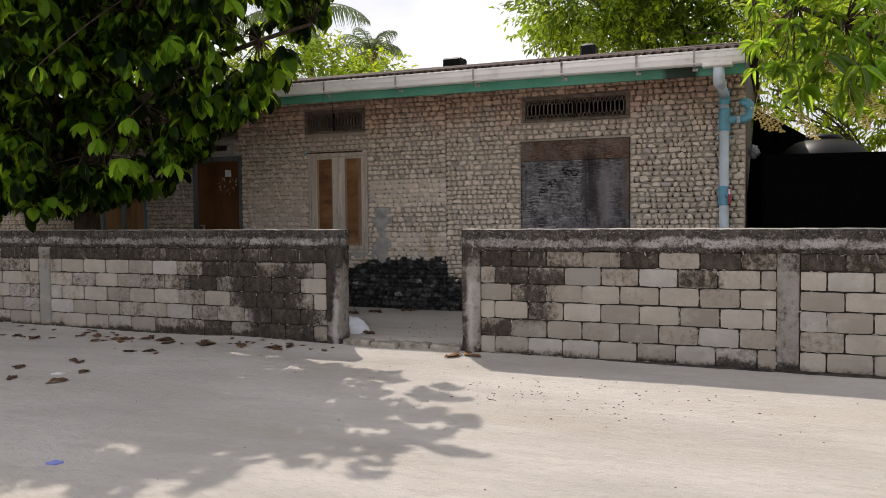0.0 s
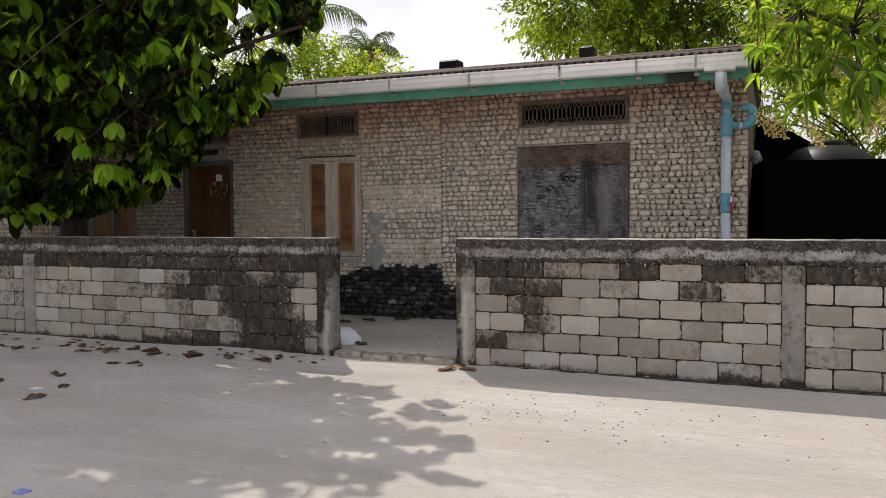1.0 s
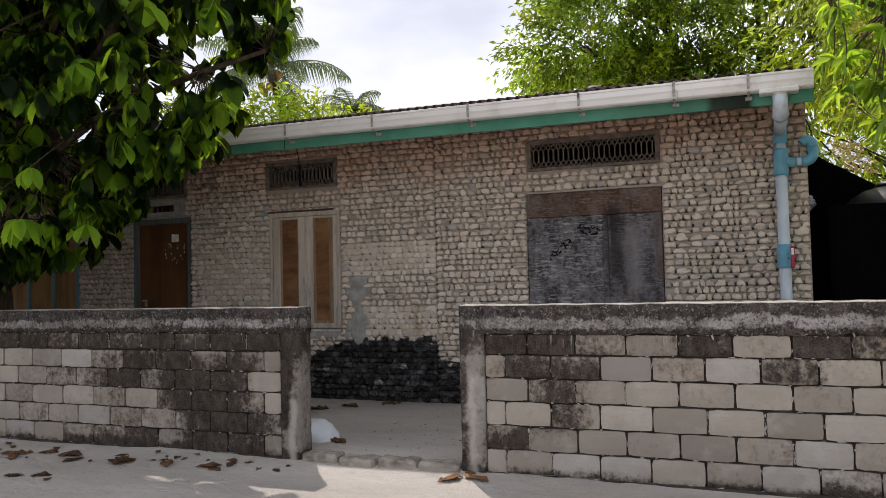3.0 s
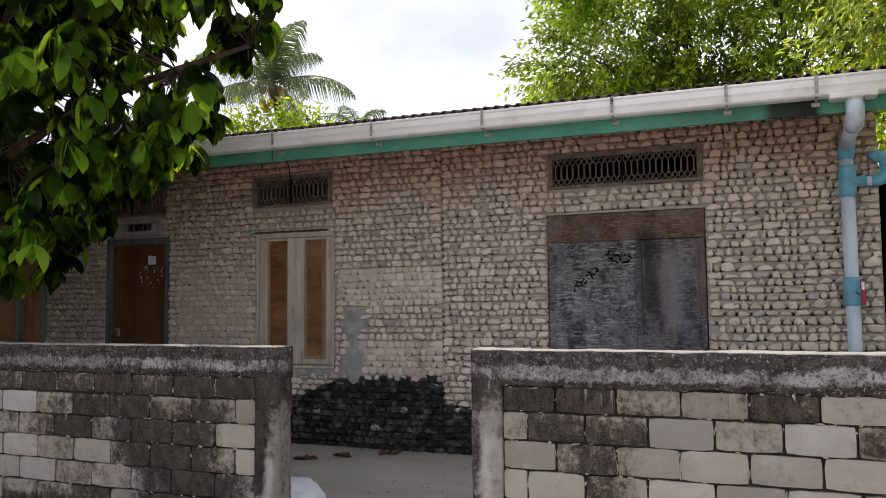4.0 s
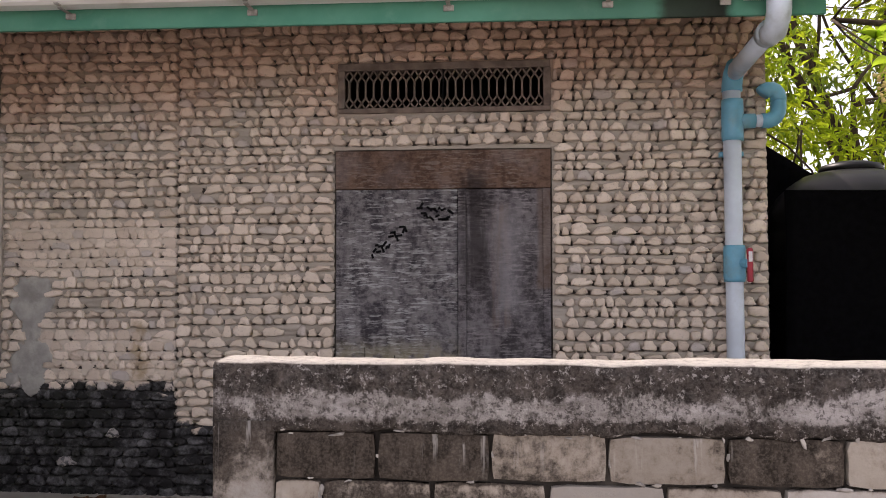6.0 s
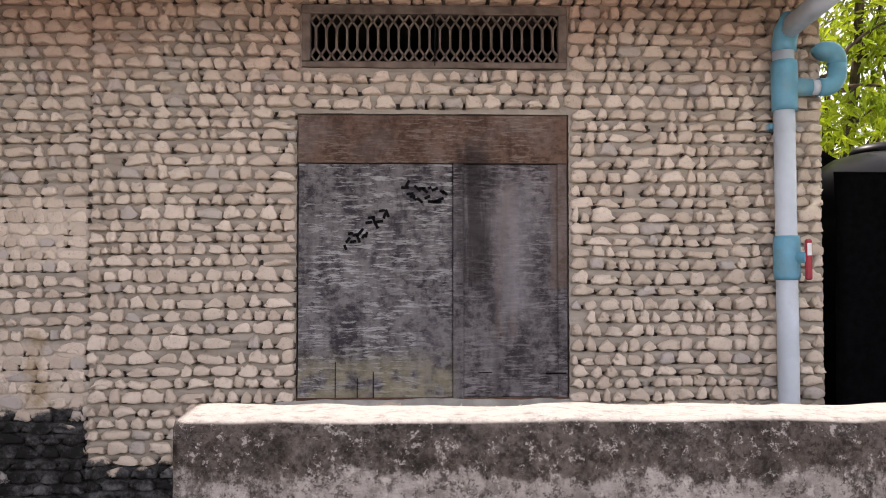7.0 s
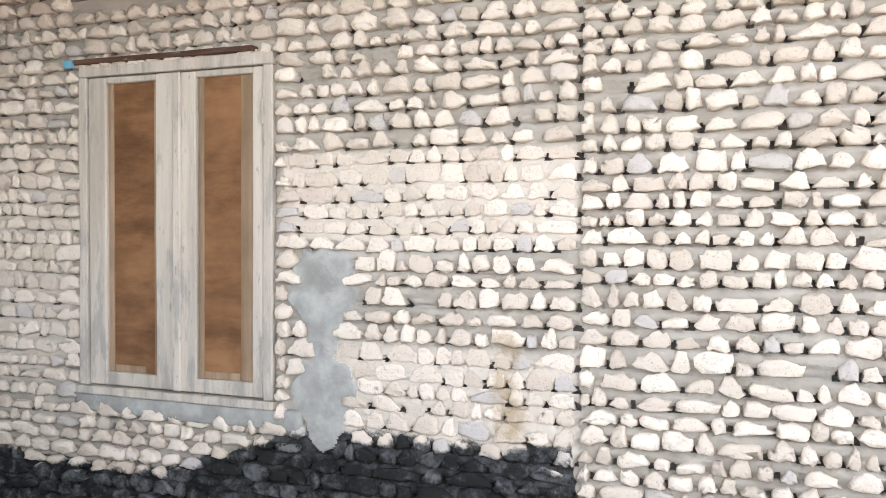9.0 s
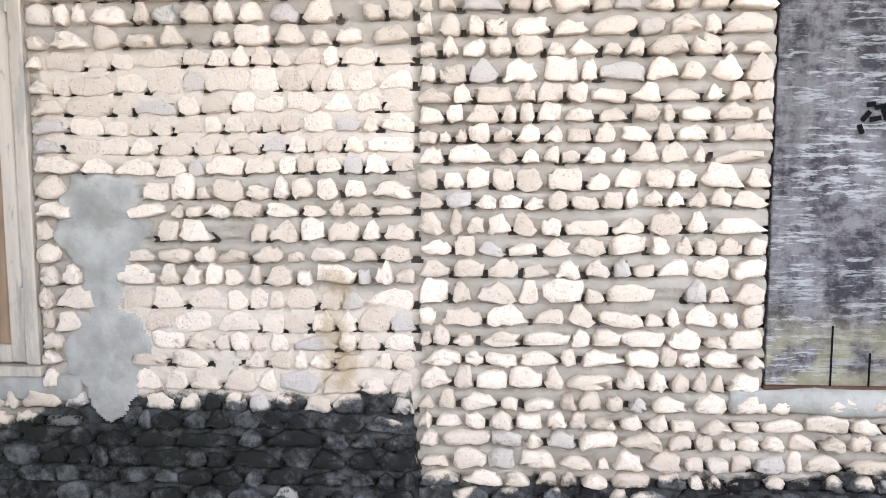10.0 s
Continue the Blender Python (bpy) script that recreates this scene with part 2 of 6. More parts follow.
def cap_material():
    """Rough render on top of the yard wall: mottled grey, bleached in a band, black-speckled at the upper and lower edge."""
    k = Mat("rough_render", 0.97, 0.03)
    z = k.axis(2)
    c = k.mix(k.ramp(k.noise(5, 6, 0.65), 0.3, 0.7), (0.20, 0.182, 0.168), (0.40, 0.375, 0.352))
    c = k.mix(k.ramp(k.noise(40, 6, 0.72), 0.30, 0.58), (0.16, 0.148, 0.134), c)
    # bleached band that wanders along the middle
    zz = k.math("ADD", z, k.math("MULTIPLY", k.math("SUBTRACT", k.noise(2.6, 4, stretch=(1, 1, 0.3)), 0.5), 0.12))
    band = k.math("MULTIPLY", k.ramp(zz, 1.055, 1.085), k.ramp(zz, 1.125, 1.17, (1, 0)))
    c = k.mix(k.math("MULTIPLY", k.math("MULTIPLY", band, k.ramp(k.noise(5, 6, 0.65, stretch=(0.55, 1, 1.6)), 0.45, 0.62)), 0.8), c, (0.50, 0.47, 0.455))
    edge = k.math("ADD", k.ramp(zz, 1.11, 1.19, (0.0, 0.16)), k.ramp(z, 1.03, 1.075, (0.17, 0.0)))
    edge = k.math("SUBTRACT", edge, k.math("MULTIPLY", band, 0.05))
    broad = k.math("ADD", k.math("ADD", k.math("MULTIPLY", k.noise(5.5, 7, 0.68, stretch=(1, 1, 1.3)), 0.5), k.math("MULTIPLY", k.noise(24, 7, 0.72, stretch=(1.1, 1, 0.6)), 0.5)), edge)
    broad = k.math("ADD", broad, k.ramp(k.axis(0), -3.7, -3.5, (0.03, 0.0)))
    broad = k.math("ADD", broad, k.math("MULTIPLY", k.box(-2.5, -2.27, 1.06, 1.3, 0.03, 0.04, 5), 0.06))
    speck = k.ramp(k.noise(90, 5, 0.7), 0.34, 0.60, (0.8, 1.0))
    grime = k.mix(k.ramp(k.noise(13, 6, 0.7), 0.36, 0.64), (0.010, 0.0075, 0.006), (0.085, 0.070, 0.060))
    c = k.mix(k.math("MULTIPLY", k.math("MULTIPLY", k.ramp(broad, 0.465, 0.555), speck), 0.92), c, grime)
    c = k.mix(k.math("MULTIPLY", k.ramp(k.noise(60, 6, 0.8), 0.51, 0.59), 0.7), c, (0.022, 0.018, 0.015))
    c = k.mix(k.math("MULTIPLY", k.ramp(k.noise(45, 6, 0.8, shift=k.rand), 0.56, 0.63), 0.6), c, (0.50, 0.47, 0.44))
    # faces that point up are paler, broken by noise
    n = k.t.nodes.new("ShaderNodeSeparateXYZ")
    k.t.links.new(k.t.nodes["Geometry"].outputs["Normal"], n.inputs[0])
    whitish = k.math("MULTIPLY", k.ramp(n.outputs[2], 0.6, 0.9), k.ramp(k.noise(30, 7, 0.75), 0.28, 0.55, (0.45, 1.0)))
    c = k.mix(whitish, c, (0.56, 0.525, 0.47))
    k.bump(k.math("ADD", k.math("ADD", k.noise(45, 6, 0.75), k.noise(9, 4)), k.math("MULTIPLY", k.noise(160, 3), 0.6)), 0.9, 0.016)
    return k.done(c)


def sand_material():
    k = Mat("packed_coral_sand", 0.97, 0.05)
    c = k.mix(k.ramp(k.noise(0.7, 5, 0.6, stretch=(0.6, 1.6, 1)), 0.3, 0.7), (0.455, 0.423, 0.383), (0.585, 0.548, 0.502))
    c = k.mix(k.math("MULTIPLY", k.ramp(k.noise(2.6, 7, 0.7, stretch=(0.6, 1.7, 1)), 0.5, 0.75), 0.5), c, (0.41, 0.375, 0.33))
    c = k.mix(k.math("MULTIPLY", k.ramp(k.noise(140, 3, 0.7), 0.5, 0.8), 0.35), c, (0.33, 0.30, 0.26))
    c = k.mix(k.math("MULTIPLY", k.ramp(k.noise(13, 8, 0.78, stretch=(0.75, 1.5, 1)), 0.5, 0.68), 0.45), c, (0.36, 0.32, 0.27))
    c = k.mix(k.math("MULTIPLY", k.ramp(k.noise(4.5, 7, 0.72, stretch=(0.65, 1.6, 1)), 0.55, 0.72), 0.4), c, (0.66, 0.61, 0.54))
    c = k.mix(k.math("MULTIPLY", k.ramp(k.noise(0.9, 6, 0.65, stretch=(0.5, 1.5, 1)), 0.48, 0.68), 0.4), c, (0.46, 0.405, 0.33))
    grit = k.ramp(k.cells(22), 0.05, 0.09, (0.6, 0.0))
    c = k.mix(k.math("MULTIPLY", grit, k.ramp(k.noise(1.9, 3), 0.5, 0.65)), c, (0.20, 0.17, 0.14))
    k.bump(k.math("ADD", k.noise(60, 6, 0.75), k.math("MULTIPLY", k.noise(8, 6, 0.65, stretch=(0.75, 1.4, 1)), 2.2)), 0.8, 0.02)
    return k.done(c)


def old_wood(name, light, dark, streak=(1, 1, 0.06), peel=None, peel_at=(0.5, 0.62), scale=14):
    k = Mat(name, 0.88, 0.1)
    g = k.noise(scale, 7, 0.65, stretch=streak)
    c = k.mix(k.ramp(g, 0.32, 0.68), dark, light)
    c = k.mix(k.math("MULTIPLY", k.ramp(k.noise(3.0, 5), 0.4, 0.75), 0.5), c, [v * 0.55 for v in dark])
    if peel:
        flake = k.noise(26, 7, 0.7, stretch=(0.45, 1, 1.9))
        c = k.mix(k.ramp(flake, *peel_at), c, peel)
    k.bump(k.math("ADD", k.noise(90, 4, 0.7, stretch=streak), g), 0.4, 0.005)
    return k.done(c)


def shutter_material(name, base, dark, light, flakes=0.7, streaks=0.5):
    """Bare grey board from which a pale paint has flaked in short level strokes, with dark runs and a green wet foot."""
    k = Mat(name, 0.9, 0.08)
    z = k.axis(2)
    patch = k.noise(6.5, 7, 0.7, stretch=(1, 1, 0.5))
    grain = k.noise(30, 6, 0.7, stretch=(0.8, 1, 1.1))
    v = k.math("ADD", k.math("MULTIPLY", patch, 0.5), k.math("MULTIPLY", grain, 0.5))
    c = k.mix(k.ramp(v, 0.41, 0.58), dark, base)
    c = k.mix(k.math("MULTIPLY", k.ramp(k.noise(3.2, 4), 0.45, 0.7), 0.3), c, (0.23, 0.222, 0.23))
    flake = k.noise(38, 6, 0.68, stretch=(0.32, 1, 2.1))
    f = k.math("MULTIPLY", k.ramp(flake, 0.52, 0.58), k.ramp(k.noise(4.6, 5), 0.36, 0.60))
    c = k.mix(k.math("MULTIPLY", f, flakes), c, light)
    streak = k.ramp(k.noise(6, 6, 0.65, stretch=(1.2, 1, 0.13)), 0.48, 0.68)
    c = k.mix(k.math("MULTIPLY", streak, streaks), c, dark)
    # soot run below the head board
    soot = k.math("MULTIPLY", k.box(-1.82, -1.66, 1.42, 2.16, 0.05, 0.07, 5), k.ramp(k.noise(9, 5, 0.65, stretch=(1.5, 1, 0.12)), 0.36, 0.56, (0.35, 1.0)))
    c = k.mix(k.math("MULTIPLY", soot, 0.75), c, (0.022, 0.018, 0.018))
    rust = k.math("MULTIPLY", k.box(-1.64, -1.55, 1.17, 1.95, 0.03, 0.05, 4), k.ramp(k.noise(12, 5, 0.65, stretch=(1.5, 1, 0.12)), 0.40, 0.6))
    rust = k.math("MAXIMUM", rust, k.math("MULTIPLY", k.box(-1.36, -1.27, 1.42, 2.05, 0.015, 0.02, 4), 0.9))
    c = k.mix(k.math("MULTIPLY", rust, 0.6), c, (0.15, 0.105, 0.078))
    pale = k.box(-1.62, -1.47, 1.25, 1.95, 0.07, 0.05, 4)
    c = k.mix(k.math("MULTIPLY", pale, 0.35), c, (0.34, 0.33, 0.345))
    wet = k.math("MULTIPLY", k.ramp(z, 0.95, 1.14, (1, 0)), k.ramp(k.noise(9, 5), 0.35, 0.55))
    wet = k.math("MULTIPLY", wet, k.ramp(k.axis(0), -1.9, -1.82, (1, 0)))
    c = k.mix(k.math("MULTIPLY", wet, 0.6), c, (0.33, 0.30, 0.19))
    k.bump(k.math("ADD", v, flake), 0.5, 0.006)
    return k.done(c)


def leaf_material(name, deep, fresh, through_col, amount, rough=0.38, young=1.0, spec=0.2, clump=0.0, shade=0.55, floor=0.02):
    k = Mat(name, rough, 0.5)
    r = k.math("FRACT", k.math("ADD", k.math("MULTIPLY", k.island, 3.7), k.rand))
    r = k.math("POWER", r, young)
    # dark leaf clumps: the shade inside a crown put into the colour
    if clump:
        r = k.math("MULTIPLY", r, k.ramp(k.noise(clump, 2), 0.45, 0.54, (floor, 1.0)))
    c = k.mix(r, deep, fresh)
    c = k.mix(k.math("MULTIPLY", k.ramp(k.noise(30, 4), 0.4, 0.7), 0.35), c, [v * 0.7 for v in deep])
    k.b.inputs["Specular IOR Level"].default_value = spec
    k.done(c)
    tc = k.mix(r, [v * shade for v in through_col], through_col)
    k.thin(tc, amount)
    return k.m


STONE, MORTAR = stone_material(), mortar_material()
BLOCK = block_material("concrete_block", (0.31, 0.275, 0.230), (0.45, 0.406, 0.344))
JOINT = simple("sooty_block_mortar", (0.05, 0.044, 0.038), 0.97, 0.05, 0.4, 7, 80, 0.6, dirt=(0.12, 0.105, 0.09))
RENDER = block_material("pillar_render", (0.28, 0.265, 0.24), (0.32, 0.30, 0.27), 0.08)
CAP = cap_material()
SAND = sand_material()
SQUEEZED = simple("squeezed_lime_mortar", (0.34, 0.32, 0.29), 0.97, 0.05, 0.3, 12, 90, 0.5, dirt=(0.09, 0.08, 0.07))
KERB = simple("kerb_concrete", (0.30, 0.27, 0.23), 0.97, 0.05, 0.3, 9, 70, 0.7, dirt=(0.075, 0.062, 0.05))
CORE = simple("wall_core", (0.16, 0.14, 0.12), 0.95, 0.1)
INSIDE = simple("dim_plaster", (0.25, 0.23, 0.2), 0.95, 0.1)
CEMENT = simple("grey_cement", (0.355, 0.345, 0.315), 0.95, 0.1, 0.22, 9, 60, 0.8, dirt=(0.25, 0.245, 0.22))
GUTTER = simple("white_pvc", (0.82, 0.80, 0.77), 0.45, 0.4, 0.05, 3, 40, 0.03, dirt=(0.60, 0.57, 0.52), stretch=(0.3, 1, 2))
STRAP = simple("rusty_strap", (0.34, 0.32, 0.29), 0.6, 0.4, 0.3, 30, 80, 0.2, dirt=(0.06, 0.045, 0.035))
ROOF = simple("weathered_roof_sheet", (0.085, 0.062, 0.052), 0.85, 0.2, 0.4, 4, 50, 0.1, dirt=(0.085, 0.055, 0.04))
PIPE_WHITE = simple("pale_blue_white_pvc", (0.60, 0.68, 0.76), 0.4, 0.45, 0.1, 5, 60, 0.05, dirt=(0.42, 0.47, 0.5))
PIPE_BLUE = simple("blue_pvc", (0.13, 0.38, 0.52), 0.4, 0.45, 0.12, 9, 60, 0.05, dirt=(0.16, 0.33, 0.40))
RED = simple("red_plastic", (0.33, 0.015, 0.03), 0.4, 0.5)
WHITE = simple("white_label", (0.75, 0.75, 0.74), 0.6)
BLACK = simple("black_marks", (0.008, 0.008, 0.009), 0.9, 0.05)
TANK = simple("black_polyethylene", (0.004, 0.004, 0.0045), 0.42, 0.22, 0.3, 6, 50, 0.04)
NET = simple("black_shade_net", (0.003, 0.003, 0.0035), 0.95, 0.02, 0.3, 25, 300, 0.5)
TANK_MARK = simple("faded_tank_mark", (0.02, 0.02, 0.02), 0.6)
GRILLE = simple("dark_concrete_grille", (0.185, 0.145, 0.122), 0.95, 0.05, 0.3, 14, 90, 0.5, dirt=(0.17, 0.15, 0.13))


def pale_frame():
    """Cream paint worn down to grey wood in upright patches."""
    k = Mat("pale_weathered_wood", 0.88, 0.1)
    c = k.mix(k.ramp(k.noise(14, 7, 0.65, stretch=(1, 1, 0.06)), 0.32, 0.68), (0.43, 0.375, 0.31), (0.59, 0.52, 0.435))
    bare = k.math("ADD", k.noise(9, 6, 0.68, stretch=(1.6, 1, 0.35)), k.ramp(k.axis(2), 0.9, 1.7, (0.07, 0.0)))
    c = k.mix(k.math("MULTIPLY", k.ramp(bare, 0.53, 0.66), 0.6), c, (0.29, 0.272, 0.25))
    c = k.mix(k.math("MULTIPLY", k.ramp(k.noise(50, 5, 0.7, stretch=(1, 1, 0.25)), 0.60, 0.70), 0.5), c, (0.16, 0.15, 0.14))
    k.bump(k.noise(90, 4, 0.7, stretch=(1, 1, 0.06)), 0.4, 0.005)
    return k.done(c)


FRAME_PALE = pale_frame()
PLYWOOD = old_wood("brown_plywood", (0.30, 0.155, 0.072), (0.115, 0.055, 0.026), (0.35, 1, 1.0), scale=5)
PLANK = old_wood("light_brown_strip", (0.40, 0.29, 0.195), (0.24, 0.16, 0.095))
BEAM = old_wood("red_brown_beam", (0.155, 0.085, 0.055), (0.075, 0.042, 0.03), (0.1, 1, 1.5), peel=(0.24, 0.20, 0.175), peel_at=(0.58, 0.70))
BEAM_HEAD = shutter_material("sooty_head_board", (0.165, 0.108, 0.08), (0.078, 0.048, 0.035), (0.26, 0.22, 0.19), 0.5, 0.25)
BOARD = shutter_material("flaking_shutter_board", (0.19, 0.179, 0.180), (0.042, 0.038, 0.044), (0.43, 0.44, 0.43), 0.7, 0.4)
BOARD_DARK = shutter_material("dark_shutter_board", (0.165, 0.153, 0.158), (0.046, 0.041, 0.044), (0.37, 0.35, 0.35), 0.4, 0.45)
DOOR_WOOD = old_wood("dark_brown_door", (0.16, 0.075, 0.032), (0.105, 0.047, 0.02), (1, 1, 0.12), scale=5)
DOOR_FRAME = old_wood("blue_grey_frame", (0.16, 0.18, 0.18), (0.085, 0.095, 0.095))
BLUE_FRAME = old_wood("faded_blue_frame", (0.19, 0.30, 0.36), (0.11, 0.18, 0.22))
TAN_BOARD = old_wood("tan_board", (0.36, 0.21, 0.10), (0.26, 0.14, 0.065))
BARK = old_wood("grey_brown_bark", (0.12, 0.090, 0.065), (0.055, 0.04, 0.03), (1, 1, 0.35), scale=20)
# near-black deep tone paints the shaded gaps of the crown
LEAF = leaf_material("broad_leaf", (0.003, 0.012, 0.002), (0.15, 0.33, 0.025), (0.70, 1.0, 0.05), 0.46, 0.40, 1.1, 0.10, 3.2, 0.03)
# young leaf, its colour brightened to look sunlit
SUNLIT_YOUNG_LEAF = leaf_material("young_leaf", (0.12, 0.26, 0.02), (0.22, 0.40, 0.03), (0.62, 0.92, 0.06), 0.5, 0.4, 1.0, 0.2, 0.0, 0.7)
MANGO = leaf_material("mango_leaf", (0.012, 0.065, 0.006), (0.18, 0.42, 0.03), (0.72, 1.0, 0.07), 0.62, 0.24, 0.75, 1.0, 2.0, 0.35, 0.45)
FLOWER = simple("cream_flower", (0.62, 0.49, 0.19), 0.8, 0.2, 0.25, 30)
FAR_LEAF = leaf_material("small_leaf", (0.022, 0.06, 0.008), (0.22, 0.37, 0.03), (0.74, 1.0, 0.09), 0.55, 0.42, 0.75, 0.3, 0.7, 0.2, 0.2)
FAR_LEAF_DULL = leaf_material("olive_leaf", (0.03, 0.055, 0.010), (0.28, 0.32, 0.06), (0.80, 0.95, 0.17), 0.52, 0.42, 0.75, 0.3, 0.7, 0.2, 0.15)
BRIGHT_LEAF = leaf_material("yellow_green_leaf", (0.08, 0.16, 0.012), (0.30, 0.42, 0.03), (0.85, 1.0, 0.05), 0.5, 0.45, 1.0, 0.2, 0.0, 0.3)
FROND = leaf_material("palm_leaflet", (0.035, 0.06, 0.028), (0.12, 0.16, 0.07), (0.26, 0.36, 0.12), 0.35, 0.35, 1.0, 0.4)
COCONUT = simple("ripe_coconut", (0.34, 0.19, 0.05), 0.6)


def dry_leaf():
    k = Mat("dry_brown_leaf", 0.85, 0.2)
    c = k.mix(k.rand, (0.075, 0.045, 0.028), (0.23, 0.115, 0.05))
    c = k.mix(k.ramp(k.noise(30, 5, 0.7), 0.4, 0.65), c, (0.06, 0.036, 0.024))
    k.bump(k.noise(120, 3), 0.4, 0.003)
    return k.done(c)


DEAD_LEAF = dry_leaf()
SACK = simple("white_woven_sack", (0.72, 0.75, 0.78), 0.75, 0.25, 0.06, 8, 220, 0.4)
SACK_BLUE = simple("pale_blue_stripe", (0.42, 0.58, 0.72), 0.75, 0.25)
BAG = simple("grey_plastic_bag", (0.30, 0.31, 0.34), 0.45, 0.4, 0.5, 40)
BLUE_SCRAP = simple("blue_plastic_scrap", (0.22, 0.25, 0.60), 0.5)


# ---- small mesh tools ----
def mesh_of(name, verts, faces, mats, smooth=False, idx=None):
    me = bpy.data.meshes.new(name)
    me.from_pydata([tuple(v) for v in verts], [], faces)
    for m in (mats if isinstance(mats, (list, tuple)) else [mats]):
        me.materials.append(m)
    if idx is not None:
        me.polygons.foreach_set("material_index", idx)
    if smooth:
        me.polygons.foreach_set("use_smooth", [True] * len(me.polygons))
    me.update()
    return me


def part(name, bm, material, parent=None, label="", smooth=False):
    """Links a bmesh as one mesh object under a thing or a part."""
    me = bpy.data.meshes.new(name)
    bm.to_mesh(me)
    bm.free()
    me.materials.append(material)
    if smooth:
        me.polygons.foreach_set("use_smooth", [True] * len(me.polygons))
    ob = new(name, me)
    if parent:
        ob.parent = parent
        ob.matrix_parent_inverse = parent.matrix_basis.inverted()
    if label:
        ob["label"] = label
    return ob


def piece(name, me, parent, m=None, label=""):
    """An object on a shared mesh under its thing; m is its pose in the world."""
    ob = new(name, me)
    if m is not None:
        ob.matrix_basis = m
    if parent:
        ob.parent = parent
        ob.matrix_parent_inverse = parent.matrix_basis.inverted()
    if label:
        ob["label"] = label
    return ob


def empty(name, at, label, category, group="", kind=""):
    ob = new(name)
    ob.location = at
    bpy.context.view_layer.update()
    return tagged(ob, label, category, group, kind)


def box_bm(x0, x1, y0, y1, z0, z1, bevel=0.0, bm=None, segs=1):
    own = bm is None
    bm = bm or bmesh.new()
    r = bmesh.ops.create_cube(bm, size=1.0)
    for v in r["verts"]:
        v.co = Vector(((x0 + x1) / 2 + v.co.x * (x1 - x0), (y0 + y1) / 2 + v.co.y * (y1 - y0), (z0 + z1) / 2 + v.co.z * (z1 - z0)))
    if bevel and own:
        bmesh.ops.bevel(bm, geom=bm.edges[:], offset=bevel, segments=segs, affect="EDGES", profile=0.7)
    return bm


def rough_box(x0, x1, y0, y1, z0, z1, step, amp, seed, scale=4.0, bevel=0.01):
    """A box cut into small faces whose surface is pushed about by noise."""
    bm = box_bm(x0, x1, y0, y1, z0, z1, bevel)
    for ax in range(3):
        lo, hi = ((x0, x1), (y0, y1), (z0, z1))[ax]
        n = int((hi - lo) / step)
        for i in range(1, n + 1):
            co, no = Vector(), Vector()
            co[ax] = lo + (hi - lo) * i / (n + 1)
            no[ax] = 1
            bmesh.ops.bisect_plane(bm, geom=bm.verts[:] + bm.edges[:] + bm.faces[:], plane_co=co, plane_no=no)
    bm.normal_update()
    for v in bm.verts:
        p = v.co * scale + Vector((seed * 3.1, seed * 1.7, seed))
        v.co += v.normal * amp * (noise.noise(p) + 0.5 * noise.noise(p * 2.7))
    return bm


def tube_bm(points, radii, sides=10, bm=None, caps=True):
    """A tube along points; radii is one number or one a point."""
    bm = bm or bmesh.new()
    pts = [Vector(p) for p in points]
    if not isinstance(radii, (list, tuple)):
        radii = [radii] * len(pts)
    rings, ref = [], None
    for i, p in enumerate(pts):
        d = (pts[min(i + 1, len(pts) - 1)] - pts[max(i - 1, 0)]).normalized()
        if ref is None:
            ref = Vector((1, 0, 0)) if abs(d.x) < 0.8 else Vector((0, 1, 0))
        u = (ref - d * ref.dot(d)).normalized()
        ref = u
        w = d.cross(u)
        rings.append([bm.verts.new(p + (u * math.cos(a) + w * math.sin(a)) * radii[i]) for a in (2 * math.pi * j / sides for j in range(sides))])
    for a, b in zip(rings, rings[1:]):
        for j in range(sides):
            bm.faces.new((a[j], a[(j + 1) % sides], b[(j + 1) % sides], b[j]))
    if caps:
        bm.faces.new(rings[0][::-1])
        bm.faces.new(rings[-1])
    return bm


def lathe_bm(profile, centre, sides=40):
    bm = bmesh.new()
    rings = []
    for r, z in profile:
        rings.append([bm.verts.new((centre[0] + r * math.cos(2 * math.pi * j / sides), centre[1] + r * math.sin(2 * math.pi * j / sides), z)) for j in range(sides)])
    for a, b in zip(rings, rings[1:]):
        for j in range(sides):
            bm.faces.new((a[j], a[(j + 1) % sides], b[(j + 1) % sides], b[j]))
    bm.faces.new(rings[0][::-1])
    bm.faces.new(rings[-1])
    return bm


def prism_bm(outline, x0, x1):
    """An outline in y and z drawn along x."""
    bm = bmesh.new()
    a = [bm.verts.new((x0, y, z)) for y, z in outline]
    b = [bm.verts.new((x1, y, z)) for y, z in outline]
    n = len(a)
    for i in range(n):
        bm.faces.new((a[i], a[(i + 1) % n], b[(i + 1) % n], b[i]))
    bm.faces.new(a[::-1])
    bm.faces.new(b)
    bmesh.ops.recalc_face_normals(bm, faces=bm.faces[:])
    return bm


# ---- ground ----
def ground_z(x, y):
    s = min(1.0, max(0.0, (y - 6.85) / 0.45))
    z = 0.07 * s * s * (3 - 2 * s) + 0.03 * min(1.0, max(0.0, (y - 7.4) / 2.2))
    near = math.exp(-((x + 3) / 14) ** 2 - ((y - 4) / 8) ** 2)
    return z + near * (0.014 * noise.noise(Vector((x * 0.7, y * 0.9, 0))) + 0.006 * noise.noise(Vector((x * 3.1, y * 4.3, 5))))


